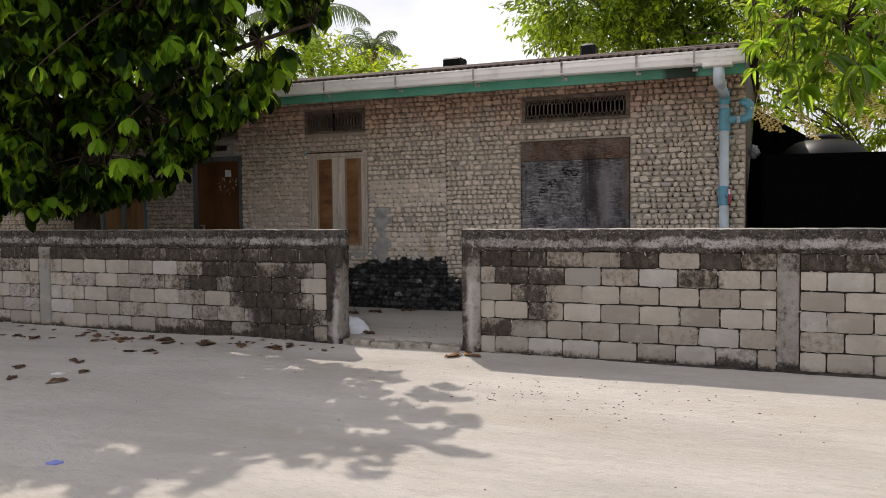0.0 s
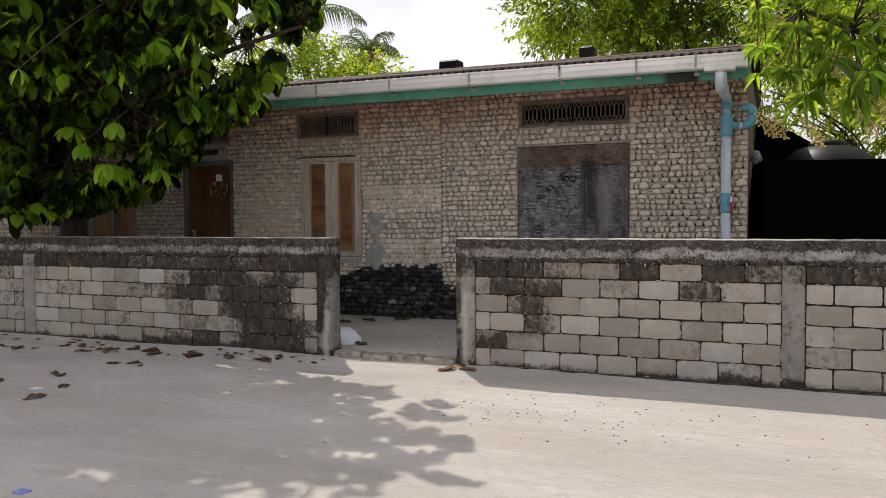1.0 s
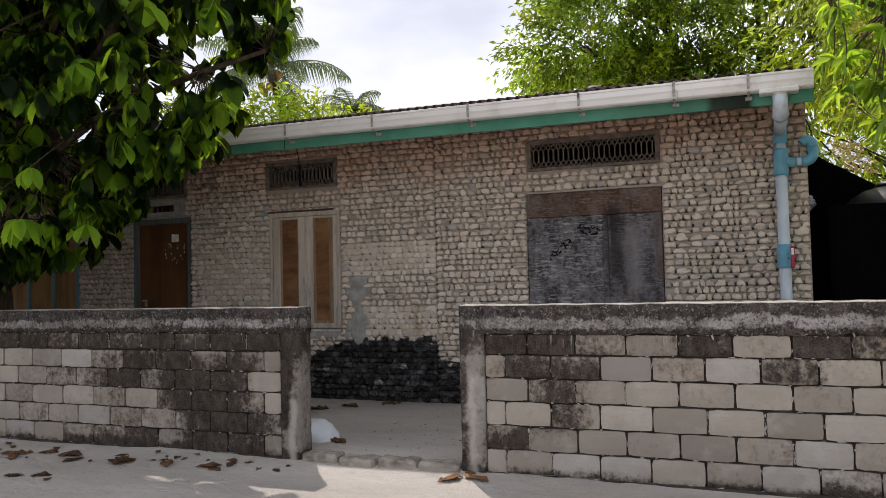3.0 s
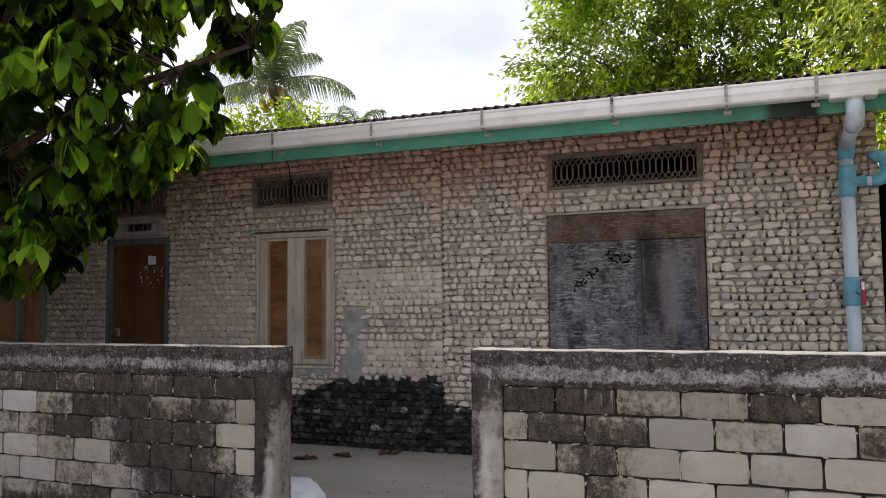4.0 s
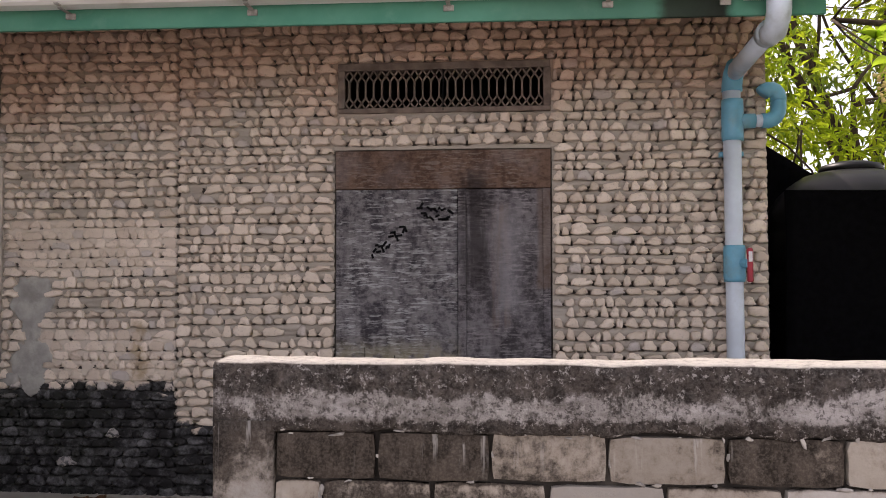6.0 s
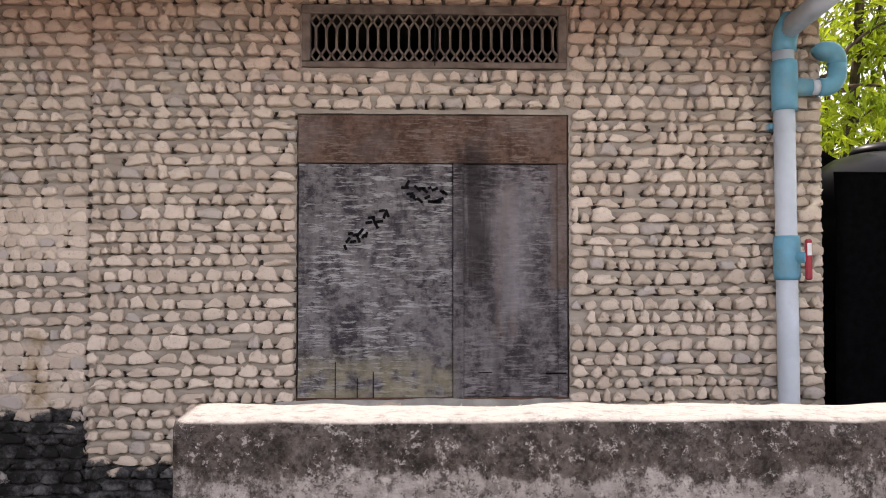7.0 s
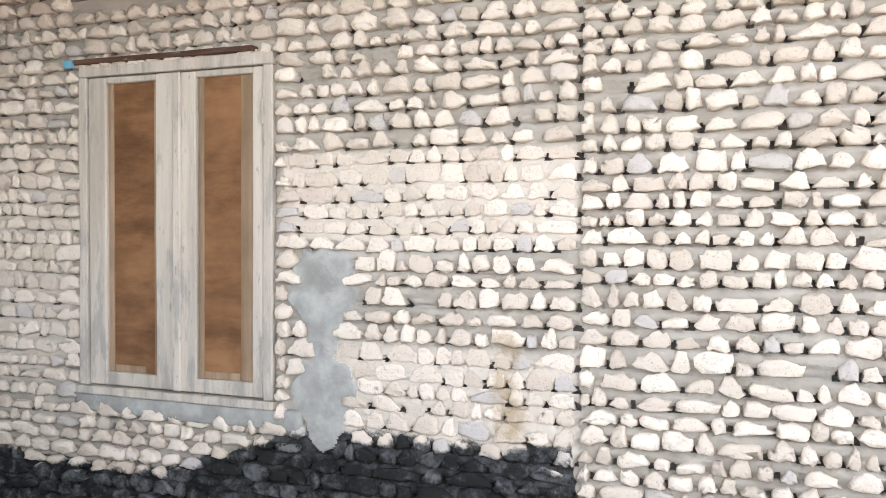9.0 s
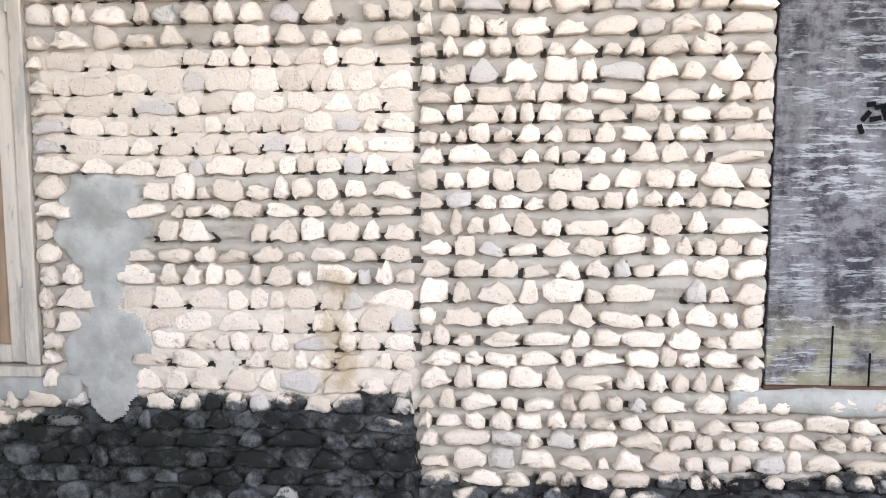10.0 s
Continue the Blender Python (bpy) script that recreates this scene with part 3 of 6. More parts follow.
def build_ground():
    xs = [-900, -300, -120, -60, -30] + [-18 + 0.2 * i for i in range(131)] + [12, 20, 40, 100, 300, 900]
    ys = [-900, -300, -100, -40, -15] + [-5 + 0.2 * i for i in range(96)] + [18, 26, 40, 80, 200, 500, 1500]
    verts = [(x, y, ground_z(x, y)) for y in ys for x in xs]
    nx = len(xs)
    faces = [(j * nx + i, j * nx + i + 1, (j + 1) * nx + i + 1, (j + 1) * nx + i) for j in range(len(ys) - 1) for i in range(nx - 1)]
    ob = new("ground", mesh_of("ground", verts, faces, SAND, True))
    tagged(ob, "pale packed coral-sand road and yard", "ground", kind="structure")


build_ground()

# ---- the house ----
WALL_Y, X_LEFT, X_RIGHT, WALL_TOP = 9.67, -13.0, 0.035, 3.27
SEAM = -3.678
SHUTTER = (-2.646, -1.272, 0.86, 2.30)
WINDOW = (-5.82, -4.865, 0.865, 2.265)
DOOR = (-7.90, -6.99, 0.10, 2.29)
TRANSOM = (-7.81, -7.08, 2.315, 2.525)
FAR_WINDOW = (-10.25, -8.85, 0.90, 2.26)
VENTS = [(-2.625, -1.275, 2.535, 2.855), (-5.87, -4.90, 2.545, 2.875), (-8.05, -7.045, 2.55, 2.87), (-10.2, -8.87, 2.55, 2.87)]
OPENINGS = [SHUTTER, WINDOW, DOOR, TRANSOM, FAR_WINDOW] + VENTS

# courses of coral stone: foot heights
rng = random.Random(7)
COURSES = [0.03]
while COURSES[-1] < WALL_TOP - 0.09:
    COURSES.append(COURSES[-1] + rng.uniform(0.055, 0.077))


def sway(x, z):
    """How far a course wanders up and down along the wall."""
    side = 0.0 if x < SEAM else 0.021
    return side + 0.016 * noise.noise(Vector((x * 0.55, z * 0.8, 3))) + 0.008 * noise.noise(Vector((x * 2.3, z * 3.0, 9)))


def flush(x, z):
    """Where the joints are filled flush with lime."""
    return (-4.83 < x < SEAM and 1.53 < z < 1.86) or (-4.6 < x < SEAM and 0.72 < z < 1.14) or (-6.85 < x < -5.95 and 1.0 < z < 1.8)


def in_cement(x, z):
    """Two lumps of raw cement smeared on beside the window."""
    if not -4.95 < x < -4.35:
        return False
    w = 0.8 * noise.noise(Vector((x * 8, z * 8, 2))) + 0.45 * noise.noise(Vector((x * 19, z * 19, 4)))
    up = ((x + 4.66) / 0.135) ** 2 + ((z - 1.34) / 0.165) ** 2
    low = ((x + 4.65) / 0.115) ** 2 + ((z - 0.93) / 0.22) ** 2
    neck = ((x + 4.66) / 0.07) ** 2 + ((z - 1.14) / 0.15) ** 2
    return min(up, low, neck) < 1 + w


def house_wall():
    wall = empty("wall_front", (-6.5, 9.8, 0.0), "shaded house wall of cream coral stones in grey mortar, black with mould at its foot", "wall", kind="structure")
    # solid core, cut by the openings
    xs = sorted({X_LEFT, X_RIGHT - 0.02, *[v for o in OPENINGS for v in o[:2]]})
    zs = sorted({-0.1, WALL_TOP, *[v for o in OPENINGS for v in o[2:]]})
    bm = bmesh.new()
    for x0, x1 in zip(xs, xs[1:]):
        for z0, z1 in zip(zs, zs[1:]):
            cx, cz = (x0 + x1) / 2, (z0 + z1) / 2
            if not any(o[0] < cx < o[1] and o[2] < cz < o[3] for o in OPENINGS):
                box_bm(x0, x1, WALL_Y + 0.045, WALL_Y + 0.30, z0, z1, bm=bm)
    bmesh.ops.remove_doubles(bm, verts=bm.verts[:], dist=0.0005)
    part("core", bm, CORE, wall)

    # the stones, course by course
    stones, pits = [], []
    r = random.Random(11)
    for c0, c1 in zip(COURSES, COURSES[1:]):
        mid = (c0 + c1) / 2
        spans, edge = [], X_LEFT
        for a, b in sorted((o[0], o[1]) for o in OPENINGS if o[2] - 0.02 < mid + 0.02 < o[3] + 0.03):
            spans.append((edge, a))
            edge = max(edge, b)
        spans.append((edge, X_RIGHT))
        pieces = []
        for a, b in spans:
            if a < SEAM < b:
                pieces += [(a, SEAM), (SEAM, b)]
            else:
                pieces.append((a, b))
        for a, b in pieces:
            x = a + 0.004
            while x < b - 0.02:
                sooty = mid < (0.70 if x < SEAM else 0.52)
                tight = flush(x, mid) or sooty
                wide = 1.35 if sooty else 1.0
                w = min(wide * r.choice((r.uniform(0.045, 0.07), r.uniform(0.06, 0.095), r.uniform(0.07, 0.115), r.uniform(0.095, 0.15))), b - x)
                if b - x - w < 0.05:
                    w = b - x
                gap = r.uniform(0.000, 0.004) if tight else r.uniform(0.003, 0.012)
                cx = x + w / 2
                h = (c1 - c0) * (r.uniform(0.8, 1.0) if tight else r.choice((r.uniform(0.58, 0.82), r.uniform(0.72, 1.0), r.uniform(0.85, 1.06))))
                z = c0 + sway(cx, c0) + 0.002
                if not in_cement(cx, mid) and r.random() > 0.012:
                    stones.append((cx, z, w - gap, h, tight))
                if r.random() < 0.9:
                    pits.append((x + w, z + 0.006, r.uniform(0.25, 1.0)))
                x += w

    n = 13

    def stone_shape(r):
        """One stone of unit width and height, foot at 0, face towards -y (unit depth): flat foot, peaked or square head."""
        peak = r.uniform(-0.3, 0.3)
        head = r.choice((0, 0, 0, 1))
        out = []
        for i in range(n):
            a = -math.pi / 2 - math.pi / n + 2 * math.pi * i / n
            x, z = math.cos(a), math.sin(a)
            e = 0.62 if head else 0.78
            x = math.copysign(abs(x) ** e, x) * 0.5
            z = math.copysign(abs(z) ** e, z) * 0.5 + 0.5
            if z > 0.5:
                x = x * (1 if head else 0.82) + peak * (z - 0.5) * 0.6
                z -= (0.1 if head else 0.56) * abs(x - peak * 0.3) * r.uniform(0.2, 1.2)
            else:
                z *= 0.55
            out.append((x + r.uniform(-0.06, 0.06), z + (r.uniform(-0.16, 0.12) if z > 0.5 else r.uniform(-0.1, 0.1))))
        verts = []
        tilt, lean = r.uniform(-0.35, 0.35), r.uniform(-0.25, 0.35)
        for k, (sc, d) in enumerate(((1.0, 1.2), (0.99, -0.35), (0.93, -0.85), (0.62, -1.0))):
            for x, z in out:
                jx, jz = (r.uniform(-0.03, 0.03), r.uniform(-0.04, 0.04)) if k > 1 else (0, 0)
                dd = d + (tilt * x + lean * (z - 0.45) + r.uniform(-0.2, 0.2)) * (k > 1)
                verts.append((x * sc + jx, dd, 0.45 + (z - 0.45) * sc + jz))
        verts.append((r.uniform(-0.05, 0.05), -1.0 + r.uniform(-0.15, 0.1), 0.45))
        faces = []
        for k in range(3):
            for i in range(n):
                j = (i + 1) % n
                faces.append((k * n + i, k * n + j, (k + 1) * n + j, (k + 1) * n + i))
        faces += [(3 * n + i, 3 * n + (i + 1) % n, 4 * n) for i in range(n)]
        return verts, faces

    r = random.Random(23)
    templates = [mesh_of("stone", *stone_shape(r), STONE, True) for _ in range(48)]
    verts, faces, singles = [], [], 0
    for cx, z, w, h, tight in stones:
        d = (0.020 if z < 0.7 and tight else 0.012 if tight else 0.024) * r.uniform(0.7, 1.35)
        if -4.80 < cx < -2.64 and 0.98 < z < 2.04 and singles < 300:
            singles += 1
            m = Matrix.LocRotScale((cx, WALL_Y, z), Euler((0, radians(r.uniform(-7, 7)), 0)), (w, d, h))
            piece("stone", r.choice(templates), wall, m)
            continue
        v, f = stone_shape(r)
        base = len(verts)
        t = r.uniform(-0.12, 0.12)
        verts += [(cx + a * w + t * (c - 0.4) * h, WALL_Y + b * d, z + c * h - t * a * w) for a, b, c in v]
        faces += [tuple(base + i for i in q) for q in f]
    rest = piece("coral_stones", mesh_of("coral_stones", verts, faces, STONE, True), wall)
    tagged(rest, kind="stuff")

    # mortar skin with ledges between the courses and small holes at the feet of the stones
    feet = np.array(COURSES)

    def spread(rows, cols, step, shape, f):
        """A slow function of the wall's place, worked out on a wider grid."""
        a = np.array([[f(x, z) for x in cols[::step]] for z in rows[::step]])
        return np.repeat(np.repeat(a, step, 1), step, 0)[:shape[0], :shape[1]]

    def skin(xa, xb, dx, dz, seed):
        nx, nz = int(round((xb - xa) / dx)) + 1, int((WALL_TOP + 0.02) / dz) + 1
        gx, gz = np.linspace(xa, xb, nx), np.linspace(-0.02, WALL_TOP, nz)
        dx, dz = gx[1] - gx[0], gz[1] - gz[0]
        rs = np.random.RandomState(seed)
        fine = rs.rand(nz, nx) - 0.5
        fine = (fine + np.roll(fine, 1, 0) + np.roll(fine, 1, 1) + np.roll(fine, 2, 1) + np.roll(fine, -1, 1)) / 5
        coarse = spread(gz, gx, 3, (nz, nx), lambda x, z: noise.noise(Vector((x * 5, z * 9, 1))))
        gap = spread(gz, gx, 3, (nz, nx), lambda x, z: noise.noise(Vector((x * 5 + 31, z * 9, 4))))
        sw = spread(gz, gx, 4, (nz, nx), sway)
        zz = gz[:, None] - sw
        k = np.clip(np.searchsorted(feet, zz) - 1, 0, len(feet) - 2)
        v = np.clip((zz - feet[k]) / (feet[k + 1] - feet[k]), 0, 1)
        ledge = (0.006 + 0.010 * coarse) * np.sin(np.pi * np.clip((v - 0.45) / 0.55, 0, 1)) ** 0.7
        slit = -0.018 * np.clip(0.5 + 1.6 * gap, 0, 1) * np.exp(-((v - 0.02) / 0.12) ** 2)
        depth = ledge + slit + 0.008 * fine + 0.006 * coarse
        X, Z = np.meshgrid(gx, gz)
        flat = ((X > -4.83) & (X < SEAM) & (Z > 1.53) & (Z < 1.86)) | ((X > -4.6) & (X < SEAM) & (Z > 0.72) & (Z < 1.14))
        depth = np.where(flat, 0.007 + 0.007 * fine + slit * 0.6, depth)
        cement = np.zeros((nz, nx), bool)
        for i in range(nx):
            if -4.95 < gx[i] < -4.4:
                for j in range(nz):
                    if 0.6 < gz[j] < 1.6 and in_cement(gx[i], gz[j]):
                        cement[j, i] = True
        depth = np.where(cement, 0.013 + 0.005 * coarse, depth)
        keep = np.ones((nz - 1, nx - 1), bool)
        rh = random.Random(seed)
        for x, z, s in pits:
            if not xa + 0.03 < x < xb - 0.03 or in_cement(x, z) or in_cement(x - 0.04, z) or in_cement(x + 0.04, z):
                continue
            i0, j0 = (x - xa) / dx, (z + 0.02) / dz
            ri, rj = int(0.03 / dx) + 1, int(0.03 / dz) + 1
            for j in range(max(0, int(j0) - rj), min(nz, int(j0) + rj + 1)):
                for i in range(max(0, int(i0) - ri), min(nx, int(i0) + ri + 1)):
                    q = ((gx[i] - x) / 0.013) ** 2 + ((gz[j] - z) / 0.014) ** 2
                    depth[j, i] -= 0.034 * s * math.exp(-q)
            if s > (0.5 if dx < 0.0085 else 0.42):
                # an open hole: wide at its foot, narrow above
                lean, wide, tall = rh.uniform(-0.5, 0.5), rh.uniform(0.005, 0.017), rh.uniform(0.006, 0.020)
                for j in range(int(j0 - 0.006 / dz), int(j0 + tall / dz) + 1):
                    up = max(0.0, (gz[min(nz - 1, max(0, j))] - z) / tall)
                    half = wide * (1 - 0.8 * up) * rh.uniform(0.6, 1.1)
                    c = x + lean * up * tall
                    for i in range(int((c - half - xa) / dx), int((c + half - xa) / dx) + 1):
                        if 0 <= i < nx - 1 and 0 <= j < nz - 1:
                            keep[j, i] = False
        co = np.stack([X, WALL_Y + 0.004 - depth, Z], -1).reshape(-1, 3)
        I, J = np.meshgrid(np.arange(nx - 1), np.arange(nz - 1))
        mx, mz = (gx[I] + gx[I + 1]) / 2, (gz[J] + gz[J + 1]) / 2
        for x0, x1, z0, z1 in OPENINGS:
            keep &= ~((mx > x0) & (mx < x1) & (mz > z0) & (mz < z1))
        a = (J * nx + I)[keep]
        quads = np.stack([a, a + 1, a + nx + 1, a + nx], -1)
        idx = cement[:-1, :-1][keep].astype(int).tolist()
        piece("mortar", mesh_of("mortar", co.tolist(), quads.tolist(), [MORTAR, CEMENT], True, idx), wall, label="grey lime mortar with holes between the stones")

    skin(X_LEFT, -4.9, 0.0125, 0.0095, 4)
    skin(-4.9, -2.6, 0.0075, 0.0065, 5)
    skin(-2.6, X_RIGHT, 0.009, 0.0075, 6)
    # sills of smeared cement
    for x0, x1, z0, z1, s in ((-2.74, -1.18, 0.785, 0.862, 1), (-5.86, -4.74, 0.785, 0.869, 2)):
        bm = rough_box(x0, x1, WALL_Y - 0.022, WALL_Y + 0.05, z0, z1, 0.05, 0.010, s, 7)
        part("sill", bm, CEMENT, wall, "smeared grey cement sill", True)
    return wall


house_wall()


def shell():
    """The walls, floor and roof that close the house."""
    y0, y1 = WALL_Y + 0.30, 14.0
    for name, b in (("wall_right", (X_RIGHT - 0.30, X_RIGHT - 0.015, y0, y1, -0.1, 3.3)), ("wall_left", (X_LEFT, X_LEFT + 0.28, y0, y1, -0.1, 3.3)),
                    ("wall_back", (X_LEFT, X_RIGHT - 0.015, y1, y1 + 0.28, -0.1, 3.3))):
        ob = part(name, rough_box(*b, 0.6, 0.008, 3, 3, 0.0), CORE)
        tagged(ob, "plain mortared coral-stone house wall", "wall", kind="structure")
    ob = part("floor", box_bm(X_LEFT + 0.3, X_RIGHT - 0.32, y0, y1, 0.0, 0.12), INSIDE)
    tagged(ob, "dim cement floor inside the house", "floor", kind="structure")
    ob = part("ceiling", box_bm(X_LEFT + 0.3, X_RIGHT - 0.32, y0, y1, 3.12, 3.16), INSIDE)
    tagged(ob, "dim board ceiling inside the house", "ceiling", kind="structure")


shell()

EAVE_Y, EAVE_Z, SLOPE = 8.66, 3.072, 0.207
RIDGE_Y = 12.0


def build_roof():
    roof = empty("roof", (-6.5, 11.0, 3.4), "dark weathered corrugated roof sheets on a low pitch", "roof", kind="structure")

    def slope(sign, label):
        pitch, per = 0.092, 8
        x0, x1 = X_LEFT - 0.3, 0.10
        nx = int((x1 - x0) / pitch * per)
        ys = [EAVE_Y, EAVE_Y + 0.4, 10.5, RIDGE_Y] if sign > 0 else [RIDGE_Y, 13.5, 15.3]
        verts, faces = [], []
        for y in ys:
            z = EAVE_Z + SLOPE * (min(y, 2 * RIDGE_Y - y) - EAVE_Y)
            for i in range(nx + 1):
                x = x0 + (x1 - x0) * i / nx
                bow = 0.006 * noise.noise(Vector((x * 1.2, y, 0)))
                verts.append((x, y, z + bow + 0.017 * math.sin(2 * math.pi * i / per)))
        w = nx + 1
        for j in range(len(ys) - 1):
            faces += [(j * w + i, j * w + i + 1, (j + 1) * w + i + 1, (j + 1) * w + i) for i in range(nx)]
        m = len(verts)
        verts += [(x, y, z - 0.010) for x, y, z in verts]
        faces += [tuple(m + i for i in f[::-1]) for f in faces]
        faces += [(i + 1, i, m + i, m + i + 1) for i in range(nx)]
        piece("roof_sheet", mesh_of("roof_sheet", verts, faces, ROOF, True), roof)

    slope(1, "front")
    slope(-1, "back")
    part("ridge_cap", prism_bm([(RIDGE_Y - 0.2, EAVE_Z + SLOPE * (RIDGE_Y - 0.2 - EAVE_Y) + 0.02), (RIDGE_Y, EAVE_Z + SLOPE * (RIDGE_Y - EAVE_Y) + 0.035),
                                (RIDGE_Y + 0.2, EAVE_Z + SLOPE * (RIDGE_Y - 0.2 - EAVE_Y) + 0.02), (RIDGE_Y, EAVE_Z + SLOPE * (RIDGE_Y - EAVE_Y) + 0.015)], X_LEFT - 0.3, 0.1), ROOF, roof)
    # rafters under the sheets
    x = X_LEFT + 0.2
    while x < 0.05:
        z = EAVE_Z - 0.03
        part("rafter", prism_bm([(8.83, z - 0.06 + 0.15 * SLOPE), (8.83, z + 0.15 * SLOPE), (RIDGE_Y, z + SLOPE * (RIDGE_Y - EAVE_Y)), (RIDGE_Y, z - 0.06 + SLOPE * (RIDGE_Y - EAVE_Y))], x, x + 0.05), BEAM, roof)
        x += 0.9
    # gables
    for gx in (X_LEFT, X_RIGHT - 0.25):
        part("gable", prism_bm([(WALL_Y + 0.31, 3.3), (14.2, 3.3), (14.2, 3.42), (RIDGE_Y, EAVE_Z + SLOPE * (RIDGE_Y - EAVE_Y) - 0.1), (WALL_Y + 0.31, 3.25)][::-1], gx, gx + 0.2), CORE, roof)
    return roof


build_roof()


def fascia_material():
    k = Mat("green_painted_fascia", 0.7, 0.12)
    c = k.mix(k.ramp(k.noise(2.5, 5), 0.3, 0.7), (0.065, 0.235, 0.165), (0.10, 0.30, 0.215))
    c = k.mix(k.math("MULTIPLY", k.ramp(k.noise(9, 6, 0.7), 0.5, 0.7), 0.4), c, (0.15, 0.33, 0.25))
    # soot and rot beside the outlet
    c = k.mix(k.box(-0.76, -0.42, 2.7, 3.2, 0.04, 0.07, 6), c, (0.012, 0.010, 0.009))
    c = k.mix(k.math("MULTIPLY", k.box(-1.5, -0.5, 2.6, 3.2, 0.25, 0.2, 3), 0.35), c, (0.07, 0.12, 0.085))
    k.bump(k.noise(60, 4), 0.2, 0.004)
    return k.done(c)


def build_eave():
    fas = part("fascia", box_bm(X_LEFT - 0.2, 0.04, 8.80, 8.825, 2.815, 3.03, 0.003), fascia_material())
    tagged(fas, "green painted timber fascia board under the eave, blackened near the outlet", "fascia", kind="structure")
    seam_xs = [-5.05, -9.1]
    for x in seam_xs:
        part("board_joint", box_bm(x, x + 0.006, 8.797, 8.801, 2.82, 3.0), BLACK, fas)

    gut = empty("gutter", (-6.5, 8.7, 2.9), "white plastic rain gutter along the eave, lightly stained", "gutter", kind="structure")
    prof = [(8.795, 3.045), (8.795, 2.925), (8.765, 2.913), (8.69, 2.915), (8.672, 2.928), (8.662, 2.965), (8.652, 2.985), (8.655, 3.03), (8.645, 3.038), (8.645, 3.052), (8.655, 3.056),
            (8.664, 3.05), (8.664, 3.03), (8.662, 2.99), (8.672, 2.966), (8.682, 2.934), (8.70, 2.924), (8.76, 2.922), (8.786, 2.932), (8.786, 3.045)]
    x = 0.045
    lengths = [1.05, 4.0, 4.0, 4.3]
    for ln in lengths:
        part("gutter_length", prism_bm(prof, x - ln + 0.002, x), GUTTER, gut)
        x -= ln
    part("end_cap", prism_bm([p for p in prof[:11]], 0.046, 0.052), GUTTER, gut)
    for gx in (-0.44, -1.03, -1.85, -2.90, -3.91, -4.92, -5.94, -6.95, -7.95, -8.95, -9.95, -10.95, -11.95):
        b = box_bm(gx - 0.011, gx + 0.011, 8.636, 8.642, 2.93, 3.06)
        box_bm(gx - 0.011, gx + 0.011, 8.642, 8.68, 2.905, 2.911, bm=b)
        box_bm(gx - 0.011, gx + 0.011, 8.68, 8.80, 2.893, 2.899, bm=b)
        br = part("bracket", b, STRAP, gut, "rust-spotted metal strap")
        part("bracket_foot", box_bm(gx - 0.028, gx + 0.028, 8.785, 8.797, 2.868, 2.9, 0.003), STRAP, br)
    part("outlet", lathe_bm([(0.05, 2.935), (0.056, 2.905), (0.056, 2.87), (0.05, 2.868)], (-0.2, 8.715), 24), GUTTER, gut, smooth=True)
    part("outlet_box", box_bm(-0.36, -0.06, 8.648, 8.79, 2.885, 2.925, 0.008), GUTTER, gut)

    # the eave line rises a little towards the far end
    for ob in (gut, bpy.data.objects["roof"]):
        ob.rotation_euler.y = 0.006
        ob.location.z += 0.039
    fas.rotation_euler.y = 0.006

build_eave()


def arc(c, u, v, r, a0, a1, n=7):
    c, u, v = Vector(c), Vector(u), Vector(v)
    return [c + (u * math.cos(a) + v * math.sin(a)) * r for a in (radians(a0 + (a1 - a0) * i / (n - 1)) for i in range(n))]


